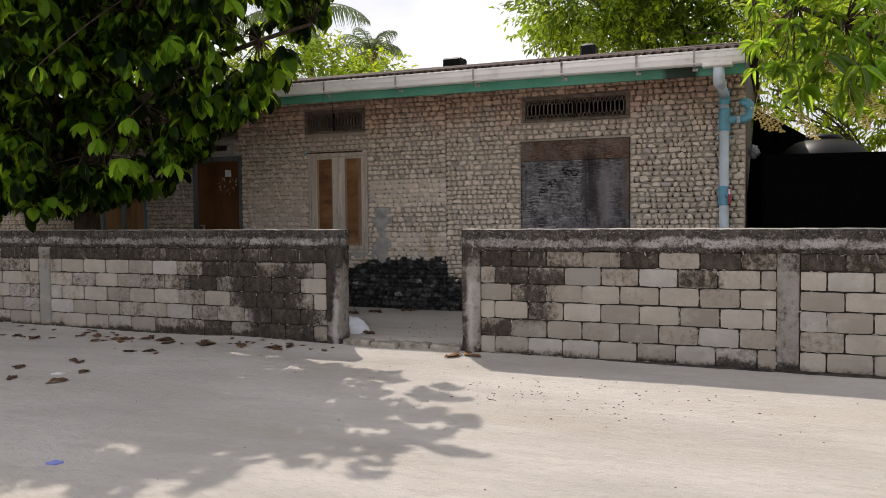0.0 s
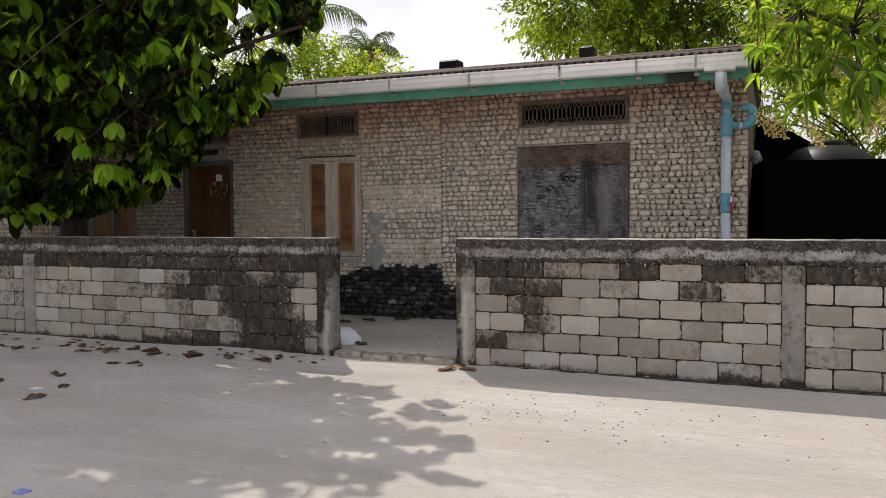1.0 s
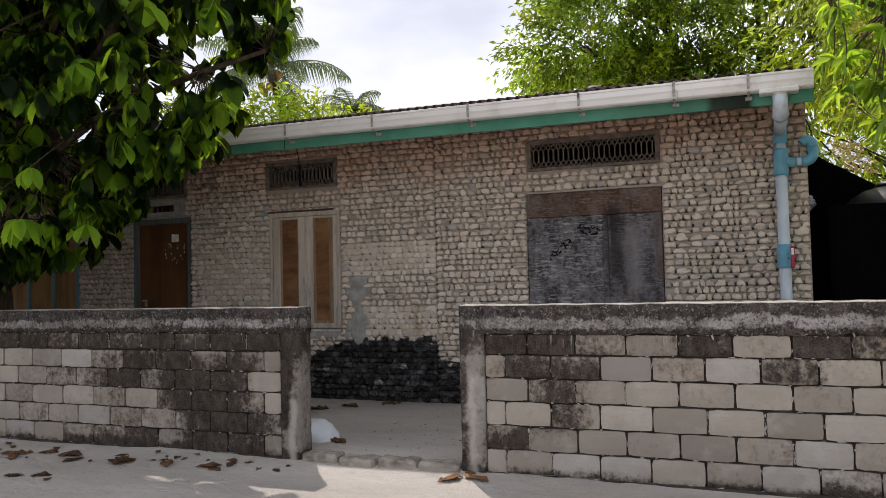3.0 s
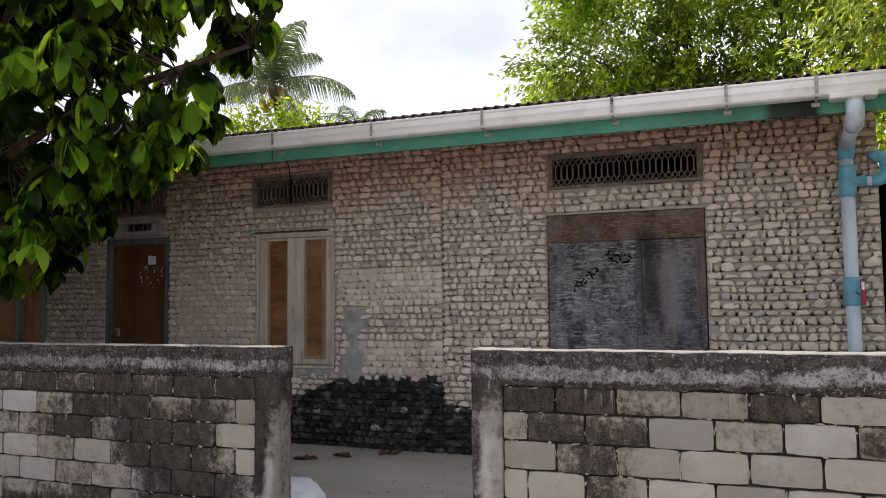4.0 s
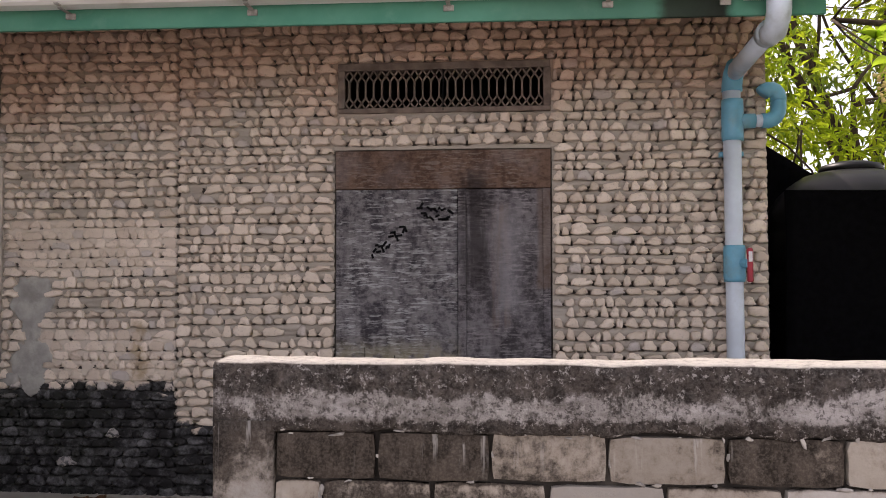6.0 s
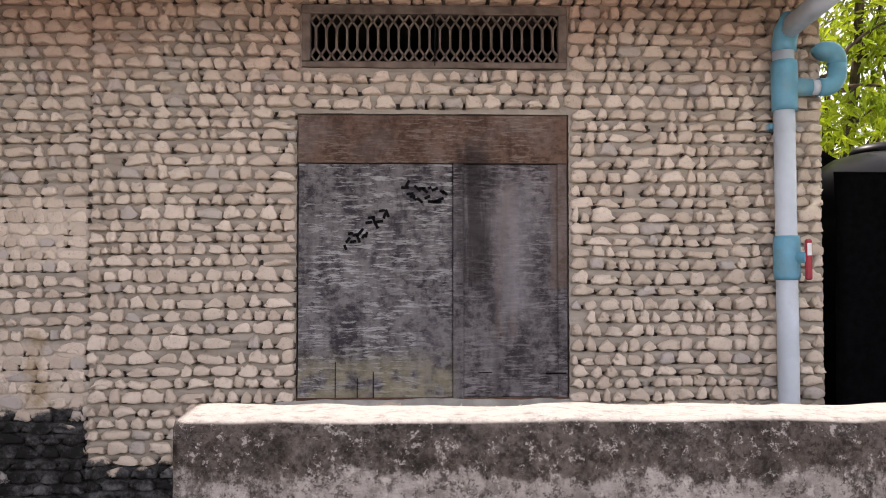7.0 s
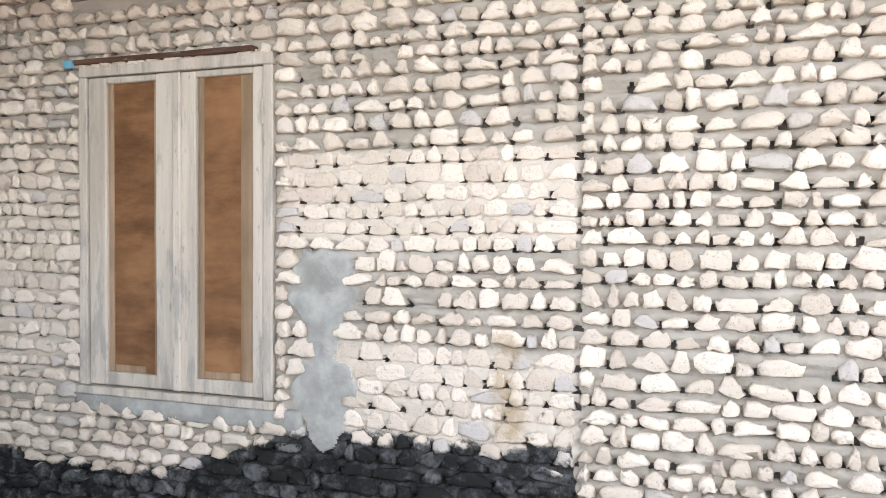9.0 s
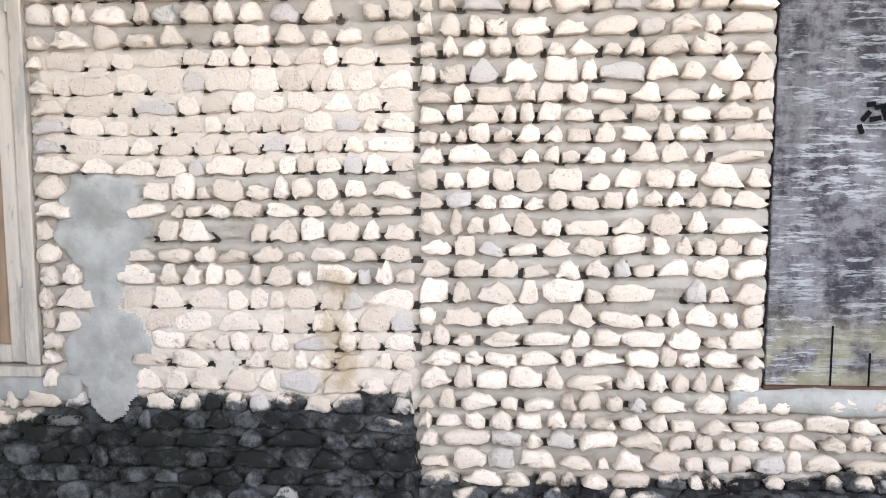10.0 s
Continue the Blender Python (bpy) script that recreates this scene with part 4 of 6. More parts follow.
def build_downpipe():
    dp = empty("downpipe", (-0.19, 9.585, 0.1), "pale blue plastic downpipe with blue fittings and a red valve handle", "pipe")
    px, py, R = -0.19, 9.585, 0.052
    top = Vector((-0.2, 8.72, 2.88))
    knee = Vector((-0.2, 8.74, 2.76))
    low = Vector((px, py, 2.70))
    part("elbow", tube_bm([top, top + Vector((0, 0.002, -0.06)), knee + Vector((0, 0.0, 0.02)), knee + Vector((0, 0.05, -0.03)), knee + (low - knee) * 0.22], 0.06, 20), PIPE_WHITE, dp, smooth=True)
    part("slanting_pipe", tube_bm([knee + (low - knee) * 0.1, low + Vector((0, -0.03, 0.012))], R, 20), PIPE_WHITE, dp, smooth=True)
    part("collar", tube_bm([knee + (low - knee) * 0.14, knee + (low - knee) * 0.22], 0.066, 20), PIPE_WHITE, dp, smooth=True)
    part("elbow", tube_bm([low + Vector((0, -0.10, 0.04)), low + Vector((0, -0.03, 0.005)), low + Vector((0, 0, -0.05)), low + Vector((0, 0, -0.09))], 0.06, 20), PIPE_BLUE, dp, "blue elbow", True)
    part("pipe", tube_bm([(px, py, 0.06), (px, py, 1.2), (px - 0.004, py, 2.66)], R, 20), PIPE_WHITE, dp, smooth=True)
    tee = part("tee", tube_bm([(px, py, 2.31), (px, py, 2.34), (px, py, 2.53), (px, py, 2.56)], [0.062, 0.064, 0.064, 0.062], 20), PIPE_BLUE, dp, "blue tee fitting", True)
    part("branch", tube_bm([(px, py, 2.43), (px + 0.13, py, 2.43)], 0.045, 16), PIPE_BLUE, tee, smooth=True)
    part("side_pipe", tube_bm([(px + 0.12, py, 2.43), (px + 0.21, py, 2.43)], 0.039, 16), PIPE_WHITE, dp, smooth=True)
    bend = arc((px + 0.20, py, 2.50), (0, 0, -1), (1, 0, 0), 0.07, 0, 90)
    part("upturned_elbow", tube_bm([Vector((px + 0.17, py, 2.43))] + bend + [Vector((px + 0.27, py, 2.57))], 0.046, 16), PIPE_BLUE, dp, smooth=True)
    bend2 = arc((px + 0.22, py, 2.57), (1, 0, 0), (0, 0, 1), 0.05, 0, 150)
    part("vent_elbow", tube_bm([Vector((px + 0.27, py, 2.55))] + bend2, 0.047, 16), PIPE_BLUE, dp, smooth=True)
    valve = part("valve", tube_bm([(px, py, 1.46), (px, py, 1.48), (px, py, 1.66), (px, py, 1.68)], [0.06, 0.064, 0.064, 0.06], 20), PIPE_BLUE, dp, "blue valve body", True)
    part("valve_neck", tube_bm([(px + 0.03, py - 0.04, 1.57), (px + 0.06, py - 0.09, 1.57)], 0.028, 14), PIPE_BLUE, valve)
    h = part("handle", rough_box(px + 0.045, px + 0.08, py - 0.105, py - 0.085, 1.46, 1.66, 0.2, 0.0, 1, 1, 0.008), RED, valve, "red plastic lever")
    part("label_plate", box_bm(px + 0.052, px + 0.073, py - 0.108, py - 0.104, 1.58, 1.64), WHITE, valve)
    part("wall_clip", box_bm(px - 0.07, px + 0.07, py + 0.02, WALL_Y, 2.22, 2.25, 0.003), PIPE_BLUE, dp)
    part("wall_clip", box_bm(px - 0.07, px + 0.07, py + 0.02, WALL_Y, 0.80, 0.83, 0.003), PIPE_BLUE, dp)


build_downpipe()


def build_vent(o, n):
    x0, x1, z0, z1 = o
    ob = empty(f"window_{n}", ((x0 + x1) / 2, WALL_Y, z0), "dark concrete ventilation grille of slots and diamonds set in the wall", "vent", "ventilation grilles", "structure")
    f = 0.045
    ya, yb = WALL_Y - 0.012, WALL_Y + 0.05
    for b in ((x0, x1, z1 - f, z1), (x0, x1, z0, z0 + f * 0.7), (x0, x0 + f, z0 + f * 0.7, z1 - f), (x1 - f, x1, z0 + f * 0.7, z1 - f)):
        part("frame", rough_box(b[0], b[1], ya, yb, b[2], b[3], 0.12, 0.004, n, 9, 0.004), GRILLE, ob)
    ix0, ix1, iz0, iz1 = x0 + f, x1 - f, z0 + f * 0.7, z1 - f
    count = round((ix1 - ix0) / 0.052)
    p = (ix1 - ix0) / count
    dz = (iz1 - iz0) * 0.145
    ym = WALL_Y + 0.015

    def bar(a, b, w=0.0055, deep=0.014):
        bm = bmesh.new()
        a, b = Vector((a[0], ym, a[1])), Vector((b[0], ym, b[1]))
        d = (b - a).normalized()
        s = Vector((-d.z, 0, d.x)) * w
        q = []
        for y in (-deep, deep):
            q.append([bm.verts.new(c + Vector((0, y, 0))) for c in (a - s, a + s, b + s, b - s)])
        for i in range(4):
            bm.faces.new((q[0][i], q[0][(i + 1) % 4], q[1][(i + 1) % 4], q[1][i]))
        bm.faces.new(q[0])
        bm.faces.new(q[1][::-1])
        bmesh.ops.recalc_face_normals(bm, faces=bm.faces[:])
        return bm

    def add(a, b):
        part("bar", bar(a, b), GRILLE, ob)

    # upright bars of the middle row, then two rows of crossing bars above and below, each joined into one net
    for i in range(count):
        add((ix0 + (i + 0.5) * p, iz0 + 2 * dz), (ix0 + (i + 0.5) * p, iz1 - 2 * dz))
    for rows in ((iz1 - 2 * dz, 1), (iz0 + 2 * dz, -1)):
        net = bmesh.new()
        z, s = rows
        for step in range(2):
            za, zb = z + s * step * dz, z + s * (step + 1) * dz
            for i in range(count):
                c = ix0 + (i + 0.5) * p
                e = [(c, za, c - p / 2, zb), (c, za, c + p / 2, zb)] if step == 0 else [(c - p / 2, za, c, zb), (c + p / 2, za, c, zb)]
                for xa, z_a, xb, z_b in e:
                    tmp = bar((xa, z_a), (xb, z_b), 0.0048, 0.012)
                    me = bpy.data.meshes.new("tmp")
                    tmp.to_mesh(me)
                    tmp.free()
                    net.from_mesh(me)
                    bpy.data.meshes.remove(me)
        part("lattice", net, GRILLE, ob)
    part("middle_joint", box_bm((x0 + x1) / 2 - 0.003, (x0 + x1) / 2 + 0.003, ya - 0.004, WALL_Y + 0.02, z0 + 0.01, z1 - f), BLACK, ob)


for n, o in enumerate(VENTS):
    build_vent(o, n + 1)


def build_shutter():
    x0, x1, z0, z1 = SHUTTER
    ob = empty("window_5", ((x0 + x1) / 2, WALL_Y, z0), "wide boarded window of flaking grey shutters under a brown head board", "window", kind="structure")
    y = WALL_Y + 0.005
    part("head_board", rough_box(x0 + 0.006, x1 - 0.004, y - 0.012, y + 0.03, 2.05, z1 - 0.006, 0.3, 0.002, 2, 3, 0.004), BEAM_HEAD, ob, "red-brown weathered head board")
    xm = -1.855
    left = part("shutter", rough_box(x0 + 0.01, xm - 0.004, y - 0.002, y + 0.03, z0 + 0.008, 2.046, 0.3, 0.002, 4, 3, 0.003), BOARD, ob, "grey board with flaked pale paint")
    right = part("shutter", rough_box(xm + 0.03, x1 - 0.008, y + 0.002, y + 0.03, z0 + 0.01, 2.046, 0.3, 0.002, 5, 3, 0.003), BOARD_DARK, ob, "darker streaked grey board")
    part("meeting_batten", rough_box(xm - 0.003, xm + 0.05, y - 0.018, y + 0.02, z0 + 0.004, 2.048, 0.3, 0.002, 6, 3, 0.004), BOARD_DARK, ob)
    part("edge_batten", rough_box(x1 - 0.055, x1 - 0.006, y - 0.008, y + 0.02, z0 + 0.004, 2.048, 0.3, 0.002, 6, 3, 0.004), BOARD_DARK, ob)
    part("bottom_rail", box_bm(x0 + 0.004, x1 - 0.004, y - 0.012, y + 0.04, z0 - 0.006, z0 + 0.01, 0.002), BEAM, ob)
    for gx, za, zb in ((-2.45, 0.87, 1.05), (-2.34, 0.87, 0.97), (-2.26, 0.87, 1.0)):
        part("crack", box_bm(gx, gx + 0.004, y - 0.006, y, za, zb), BLACK, left)
    part("crack", box_bm(-1.39, -1.285, y - 0.012, y - 0.006, 0.985, 0.993), BLACK, right)
    part("crack", box_bm(-1.73, -1.66, y - 0.003, y + 0.003, 0.99, 0.995), BLACK, right)
    # unreadable black scrawl: two slanting rows of short strokes
    r = random.Random(3)
    for (ax, az, bx, bz, n) in ((-2.40, 1.64, -2.19, 1.80, 17), (-2.10, 1.91, -1.90, 1.87, 17)):
        for i in range(n):
            t = i / (n - 1)
            cx, cz = ax + (bx - ax) * t, az + (bz - az) * t + r.uniform(-0.035, 0.04)
            a = math.atan2(bz - az, bx - ax) + r.choice((0.25, 1.3, 0.6, -0.5))
            l = r.uniform(0.009, 0.022)
            bm = box_bm(-l, l, -0.002, 0.002, -0.007, 0.007, 0.001)
            bmesh.ops.transform(bm, matrix=Matrix.Translation((cx, y - 0.0065, cz)) @ Matrix.Rotation(-a, 4, "Y"), verts=bm.verts[:])
            part("paint_stroke", bm, BLACK, left)


build_shutter()


def build_window():
    x0, x1, z0, z1 = WINDOW
    ob = empty("window_6", ((x0 + x1) / 2, WALL_Y, z0), "tall double casement of pale weathered wood with brown plywood panels", "window", kind="structure")
    y = WALL_Y
    fr = part("window_frame", rough_box(x0, x1, y - 0.022, y + 0.06, z1 - 0.05, z1, 0.25, 0.002, 1, 3, 0.004), FRAME_PALE, ob)
    part("window_frame", rough_box(x0, x0 + 0.042, y - 0.022, y + 0.06, z0 + 0.035, z1 - 0.051, 0.25, 0.002, 2, 3, 0.004), FRAME_PALE, ob)
    part("window_frame", rough_box(x1 - 0.042, x1, y - 0.022, y + 0.06, z0 + 0.035, z1 - 0.051, 0.25, 0.002, 3, 3, 0.004), FRAME_PALE, ob)
    part("window_sill", rough_box(x0 - 0.01, x1 + 0.01, y - 0.035, y + 0.06, z0, z0 + 0.034, 0.25, 0.002, 4, 3, 0.004), FRAME_PALE, ob)
    part("head_strip", rough_box(x0 - 0.05, x1 - 0.08, y - 0.04, y + 0.02, z1 + 0.002, z1 + 0.022, 0.2, 0.003, 5, 3, 0.003), BEAM, ob, "thin dark head strip")
    part("blue_rag", rough_box(x0 - 0.045, x0 - 0.005, y - 0.055, y - 0.03, z1 - 0.012, z1 + 0.022, 0.015, 0.006, 5, 20, 0.004), PIPE_BLUE, ob, "scrap of blue plastic")
    mid = -5.33
    for a, b, pa, pb in ((x0 + 0.046, mid - 0.003, -5.682, -5.426), (mid + 0.003, x1 - 0.046, -5.228, -4.962)):
        za, zb, pz0, pz1 = z0 + 0.04, z1 - 0.055, 0.962, 2.185
        leaf = part("casement", rough_box(a, pa, y - 0.012, y + 0.03, za, zb, 0.25, 0.0015, 6, 3, 0.005), FRAME_PALE, ob)
        part("stile", rough_box(pb, b, y - 0.012, y + 0.03, za, zb, 0.25, 0.0015, 7, 3, 0.005), FRAME_PALE, leaf)
        part("rail", rough_box(pa, pb, y - 0.010, y + 0.03, pz1, zb, 0.2, 0.0015, 8, 3, 0.004), FRAME_PALE, leaf)
        part("rail", rough_box(pa, pb, y - 0.010, y + 0.03, za, pz0, 0.2, 0.0015, 9, 3, 0.004), FRAME_PALE, leaf)
        part("panel", box_bm(pa - 0.005, pb + 0.005, y + 0.012, y + 0.022, pz0 - 0.005, pz1 + 0.005), PLYWOOD, leaf, "brown plywood panel")
        side = box_bm(pb - 0.062, pb, y + 0.003, y + 0.013, pz0, pz1, 0.002) if a > -5.5 else box_bm(pa, pa + 0.025, y + 0.003, y + 0.013, pz0, pz1, 0.002)
        part("cover_strip", side, PLANK, leaf, "lighter cover strip")
        part("cover_strip", box_bm(pa + 0.004, pa + 0.028, y + 0.004, y + 0.012, pz0, pz1, 0.002) if a > -5.5 else box_bm(pb - 0.02, pb, y + 0.003, y + 0.013, pz0, pz1, 0.002), PLANK, leaf)
        part("cover_strip", box_bm(pa + 0.03, pb - 0.065, y + 0.004, y + 0.012, pz0, pz0 + 0.03, 0.002), PLANK, leaf)
        for hz in (2.03, 1.1):
            hx = x0 + 0.036 if a < -5.5 else x1 - 0.05
            part("hinge", box_bm(hx, hx + 0.012, y - 0.026, y - 0.012, hz - 0.05, hz + 0.05, 0.003), FRAME_PALE, leaf)
    part("meeting_strip", rough_box(mid - 0.004, mid + 0.035, y - 0.026, y - 0.008, z0 + 0.04, z1 - 0.055, 0.3, 0.0015, 3, 3, 0.005), FRAME_PALE, ob)
    part("backing", box_bm(x0, x1, y + 0.12, y + 0.13, z0, z1), INSIDE, ob)


build_window()


def build_door():
    x0, x1, z0, z1 = DOOR
    ob = empty("door_1", ((x0 + x1) / 2, WALL_Y, z0), "closed dark brown wooden door in a blue-grey frame with paper notes", "door", kind="structure")
    y = WALL_Y
    for b in ((x0, x1, z1 - 0.07, z1), (x0, x0 + 0.075, z0, z1 - 0.071), (x1 - 0.05, x1, z0, z1 - 0.071)):
        part("door_frame", rough_box(b[0], b[1], y - 0.02, y + 0.09, b[2], b[3], 0.3, 0.002, 2, 3, 0.005), DOOR_FRAME, ob)
    leaf = part("door_leaf", rough_box(x0 + 0.078, x1 - 0.052, y + 0.02, y + 0.06, z0 + 0.01, z1 - 0.073, 0.3, 0.002, 3, 3, 0.004), DOOR_WOOD, ob)
    part("door_stile", rough_box(x0 + 0.079, x0 + 0.19, y + 0.008, y + 0.022, z0 + 0.01, z1 - 0.075, 0.3, 0.001, 4, 3, 0.004), DOOR_WOOD, leaf)
    part("paper_note", box_bm(-7.31, -7.255, y + 0.012, y + 0.016, 1.99, 2.09), WHITE, leaf, "white paper note")
    part("paper_note", box_bm(-7.25, -7.20, y + 0.012, y + 0.016, 1.99, 2.085), WHITE, leaf, "white paper note")
    r = random.Random(5)
    for _ in range(22):
        cx, cz, s = r.uniform(-7.42, -7.1), r.uniform(1.72, 1.98), r.uniform(0.006, 0.017)
        part("glue_spot", box_bm(cx - s * 0.6, cx + s * 0.6, y + 0.0135, y + 0.017, cz - s, cz + s, 0.002), FRAME_PALE, leaf)
    part("padlock", rough_box(-7.74, -7.70, y - 0.01, y + 0.01, 1.18, 1.24, 0.05, 0, 1, 1, 0.006), STRAP, leaf, "small steel padlock")
    part("hasp", box_bm(-7.79, -7.70, y + 0.0, y + 0.008, 1.245, 1.265, 0.002), STRAP, leaf)
    # small hatch above the door
    a0, a1, b0, b1 = TRANSOM
    hatch = empty("window_7", ((a0 + a1) / 2, y, b0), "small grey concrete hatch over the door with a dark slot", "window", kind="structure")
    for b in ((a0, a1, b1 - 0.06, b1), (a0, a1, b0, b0 + 0.06), (a0, a0 + 0.15, b0 + 0.061, b1 - 0.061), (a1 - 0.17, a1, b0 + 0.061, b1 - 0.061)):
        part("frame", rough_box(b[0], b[1], y - 0.015, y + 0.08, b[2], b[3], 0.15, 0.004, 5, 6, 0.005), CEMENT, hatch)
    for i in range(6):
        cx = a0 + 0.17 + i * 0.07
        part("bar", box_bm(cx, cx + 0.012, y + 0.04, y + 0.055, b0 + 0.06, b1 - 0.06), GRILLE, hatch)
    # far window behind the tree
    x0, x1, z0, z1 = FAR_WINDOW
    w = empty("window_8", ((x0 + x1) / 2, y, z0), "closed tan board window with faded blue frame posts", "window", kind="structure")
    posts = [x0, x0 + 0.455, x0 + 0.91, x1 - 0.05]
    for p in posts:
        part("post", rough_box(p, p + 0.05, y - 0.02, y + 0.06, z0 + 0.05, z1 - 0.06, 0.3, 0.002, 2, 3, 0.004), BLUE_FRAME, w)
    part("window_frame", rough_box(x0, x1, y - 0.02, y + 0.06, z1 - 0.059, z1, 0.3, 0.002, 2, 3, 0.004), BLUE_FRAME, w)
    part("window_sill", rough_box(x0, x1, y - 0.03, y + 0.06, z0, z0 + 0.049, 0.3, 0.002, 2, 3, 0.004), BLUE_FRAME, w)
    for p, q in zip(posts, posts[1:]):
        part("panel", rough_box(p + 0.052, q - 0.002, y + 0.005, y + 0.03, z0 + 0.051, z1 - 0.061, 0.3, 0.002, 3, 3, 0.003), TAN_BOARD, w)


build_door()

def cable():
    pts = [(-5.47, 9.66, 3.30), (-5.455, 9.635, 3.16), (-5.43, 9.638, 3.06), (-5.40, 9.632, 2.97), (-5.385, 9.636, 2.88), (-5.388, 9.645, 2.70), (-5.386, 9.65, 2.56)]
    ob = part("cable", tube_bm(pts, 0.005, 8), BLACK, smooth=True)
    tagged(ob, "thin black cable running from the eave down over a ventilation grille", "cable")


cable()

# ---- the yard wall along the road ----
ROW_Z = [0.045, 0.212, 0.380, 0.550, 0.714, 0.880, 1.025]
FRONT, BACK = 7.10, 7.262
TOP_Z = 1.232


def rough_bar(name, x0, x1, y0, y1, z0, z1, mat, parent, axis=0, step=0.05, amp=0.008, seed=1, label="", ragged=0.0):
    """A rendered bar with rounded, uneven edges; axis 0 lies along x, 2 stands. ragged: how much its lower edge wanders."""
    a0, a1 = (x0, x1) if axis == 0 else (z0, z1)
    n = max(2, int((a1 - a0) / step))
    u0, u1 = (y0, y1) if axis == 0 else (x0, x1)
    v0, v1 = (z0, z1) if axis == 0 else (y0, y1)
    e = 0.012
    nu, nv = max(2, int((u1 - u0) / 0.05)), max(2, int((v1 - v0) / 0.045))
    loop = [(u0 + e + (u1 - u0 - 2 * e) * i / nu, v0) for i in range(nu + 1)] + [(u1, v0 + e + (v1 - v0 - 2 * e) * i / nv) for i in range(nv + 1)]
    loop += [(u1 - e - (u1 - u0 - 2 * e) * i / nu, v1) for i in range(nu + 1)] + [(u0, v1 - e - (v1 - v0 - 2 * e) * i / nv) for i in range(nv + 1)]
    cu, cv = (u0 + u1) / 2, (v0 + v1) / 2
    verts, faces = [], []
    for k in range(n + 1):
        a = a0 + (a1 - a0) * k / n
        for u, v in loop:
            p = Vector((a * 6, u * 9 + seed, v * 9))
            d = amp * (noise.noise(p) + 0.6 * noise.noise(p * 2.6))
            q = Vector((u - cu, v - cv))
            q = q + q.normalized() * d
            uu, vv = cu + q.x, cv + q.y
            if ragged and axis == 0 and v < v0 + 0.001 + e:
                vv += ragged * noise.noise(Vector((a * 5, 0, seed))) + ragged * 0.6 * noise.noise(Vector((a * 17, 3, seed)))
            verts.append((a, uu, vv) if axis == 0 else (uu, vv, a))
    m = len(loop)
    for k in range(n):
        for i in range(m):
            j = (i + 1) % m
            faces.append((k * m + i, k * m + j, (k + 1) * m + j, (k + 1) * m + i))
    faces.append(tuple(range(m))[::-1])
    faces.append(tuple(n * m + i for i in range(m)))
    me = mesh_of(name, verts, faces, mat, True)
    bm = bmesh.new()
    bm.from_mesh(me)
    bmesh.ops.recalc_face_normals(bm, faces=bm.faces[:])
    bm.to_mesh(me)
    bm.free()
    return piece(name, me, parent, label=label)


def block_mesh(seed):
    """A unit block, face towards -y, with soft worn edges."""
    r = random.Random(seed)
    bm = bmesh.new()
    n, m = 6, 4
    front = [[None] * (m + 1) for _ in range(n + 1)]
    for i in range(n + 1):
        for j in range(m + 1):
            u, v = i / n - 0.5, j / m - 0.5
            edge = i in (0, n) or j in (0, m)
            x = u * (0.985 if edge else 1) + (r.uniform(-0.006, 0.006) if edge else 0)
            z = v * (0.97 if edge else 1) + (r.uniform(-0.014, 0.014) if edge else 0)
            if i in (0, n) and j in (0, m):
                x, z = x * 0.975, z * 0.93
            front[i][j] = bm.verts.new((x, 0.03 * r.random() + (0.09 if edge else 0), z))
    for i in range(n):
        for j in range(m):
            bm.faces.new((front[i][j], front[i + 1][j], front[i + 1][j + 1], front[i][j + 1]))
    rim = [front[i][0] for i in range(n + 1)] + [front[n][j] for j in range(1, m + 1)] + [front[i][m] for i in range(n - 1, -1, -1)] + [front[0][j] for j in range(m - 1, 0, -1)]
    back = [bm.verts.new((v.co.x, 1.0, v.co.z)) for v in rim]
    k = len(rim)
    for i in range(k):
        bm.faces.new((rim[(i + 1) % k], rim[i], back[i], back[(i + 1) % k]))
    me = bpy.data.meshes.new("block")
    bm.to_mesh(me)
    bm.free()
    me.materials.append(BLOCK)
    return me


BLOCKS = [block_mesh(s) for s in range(10)]


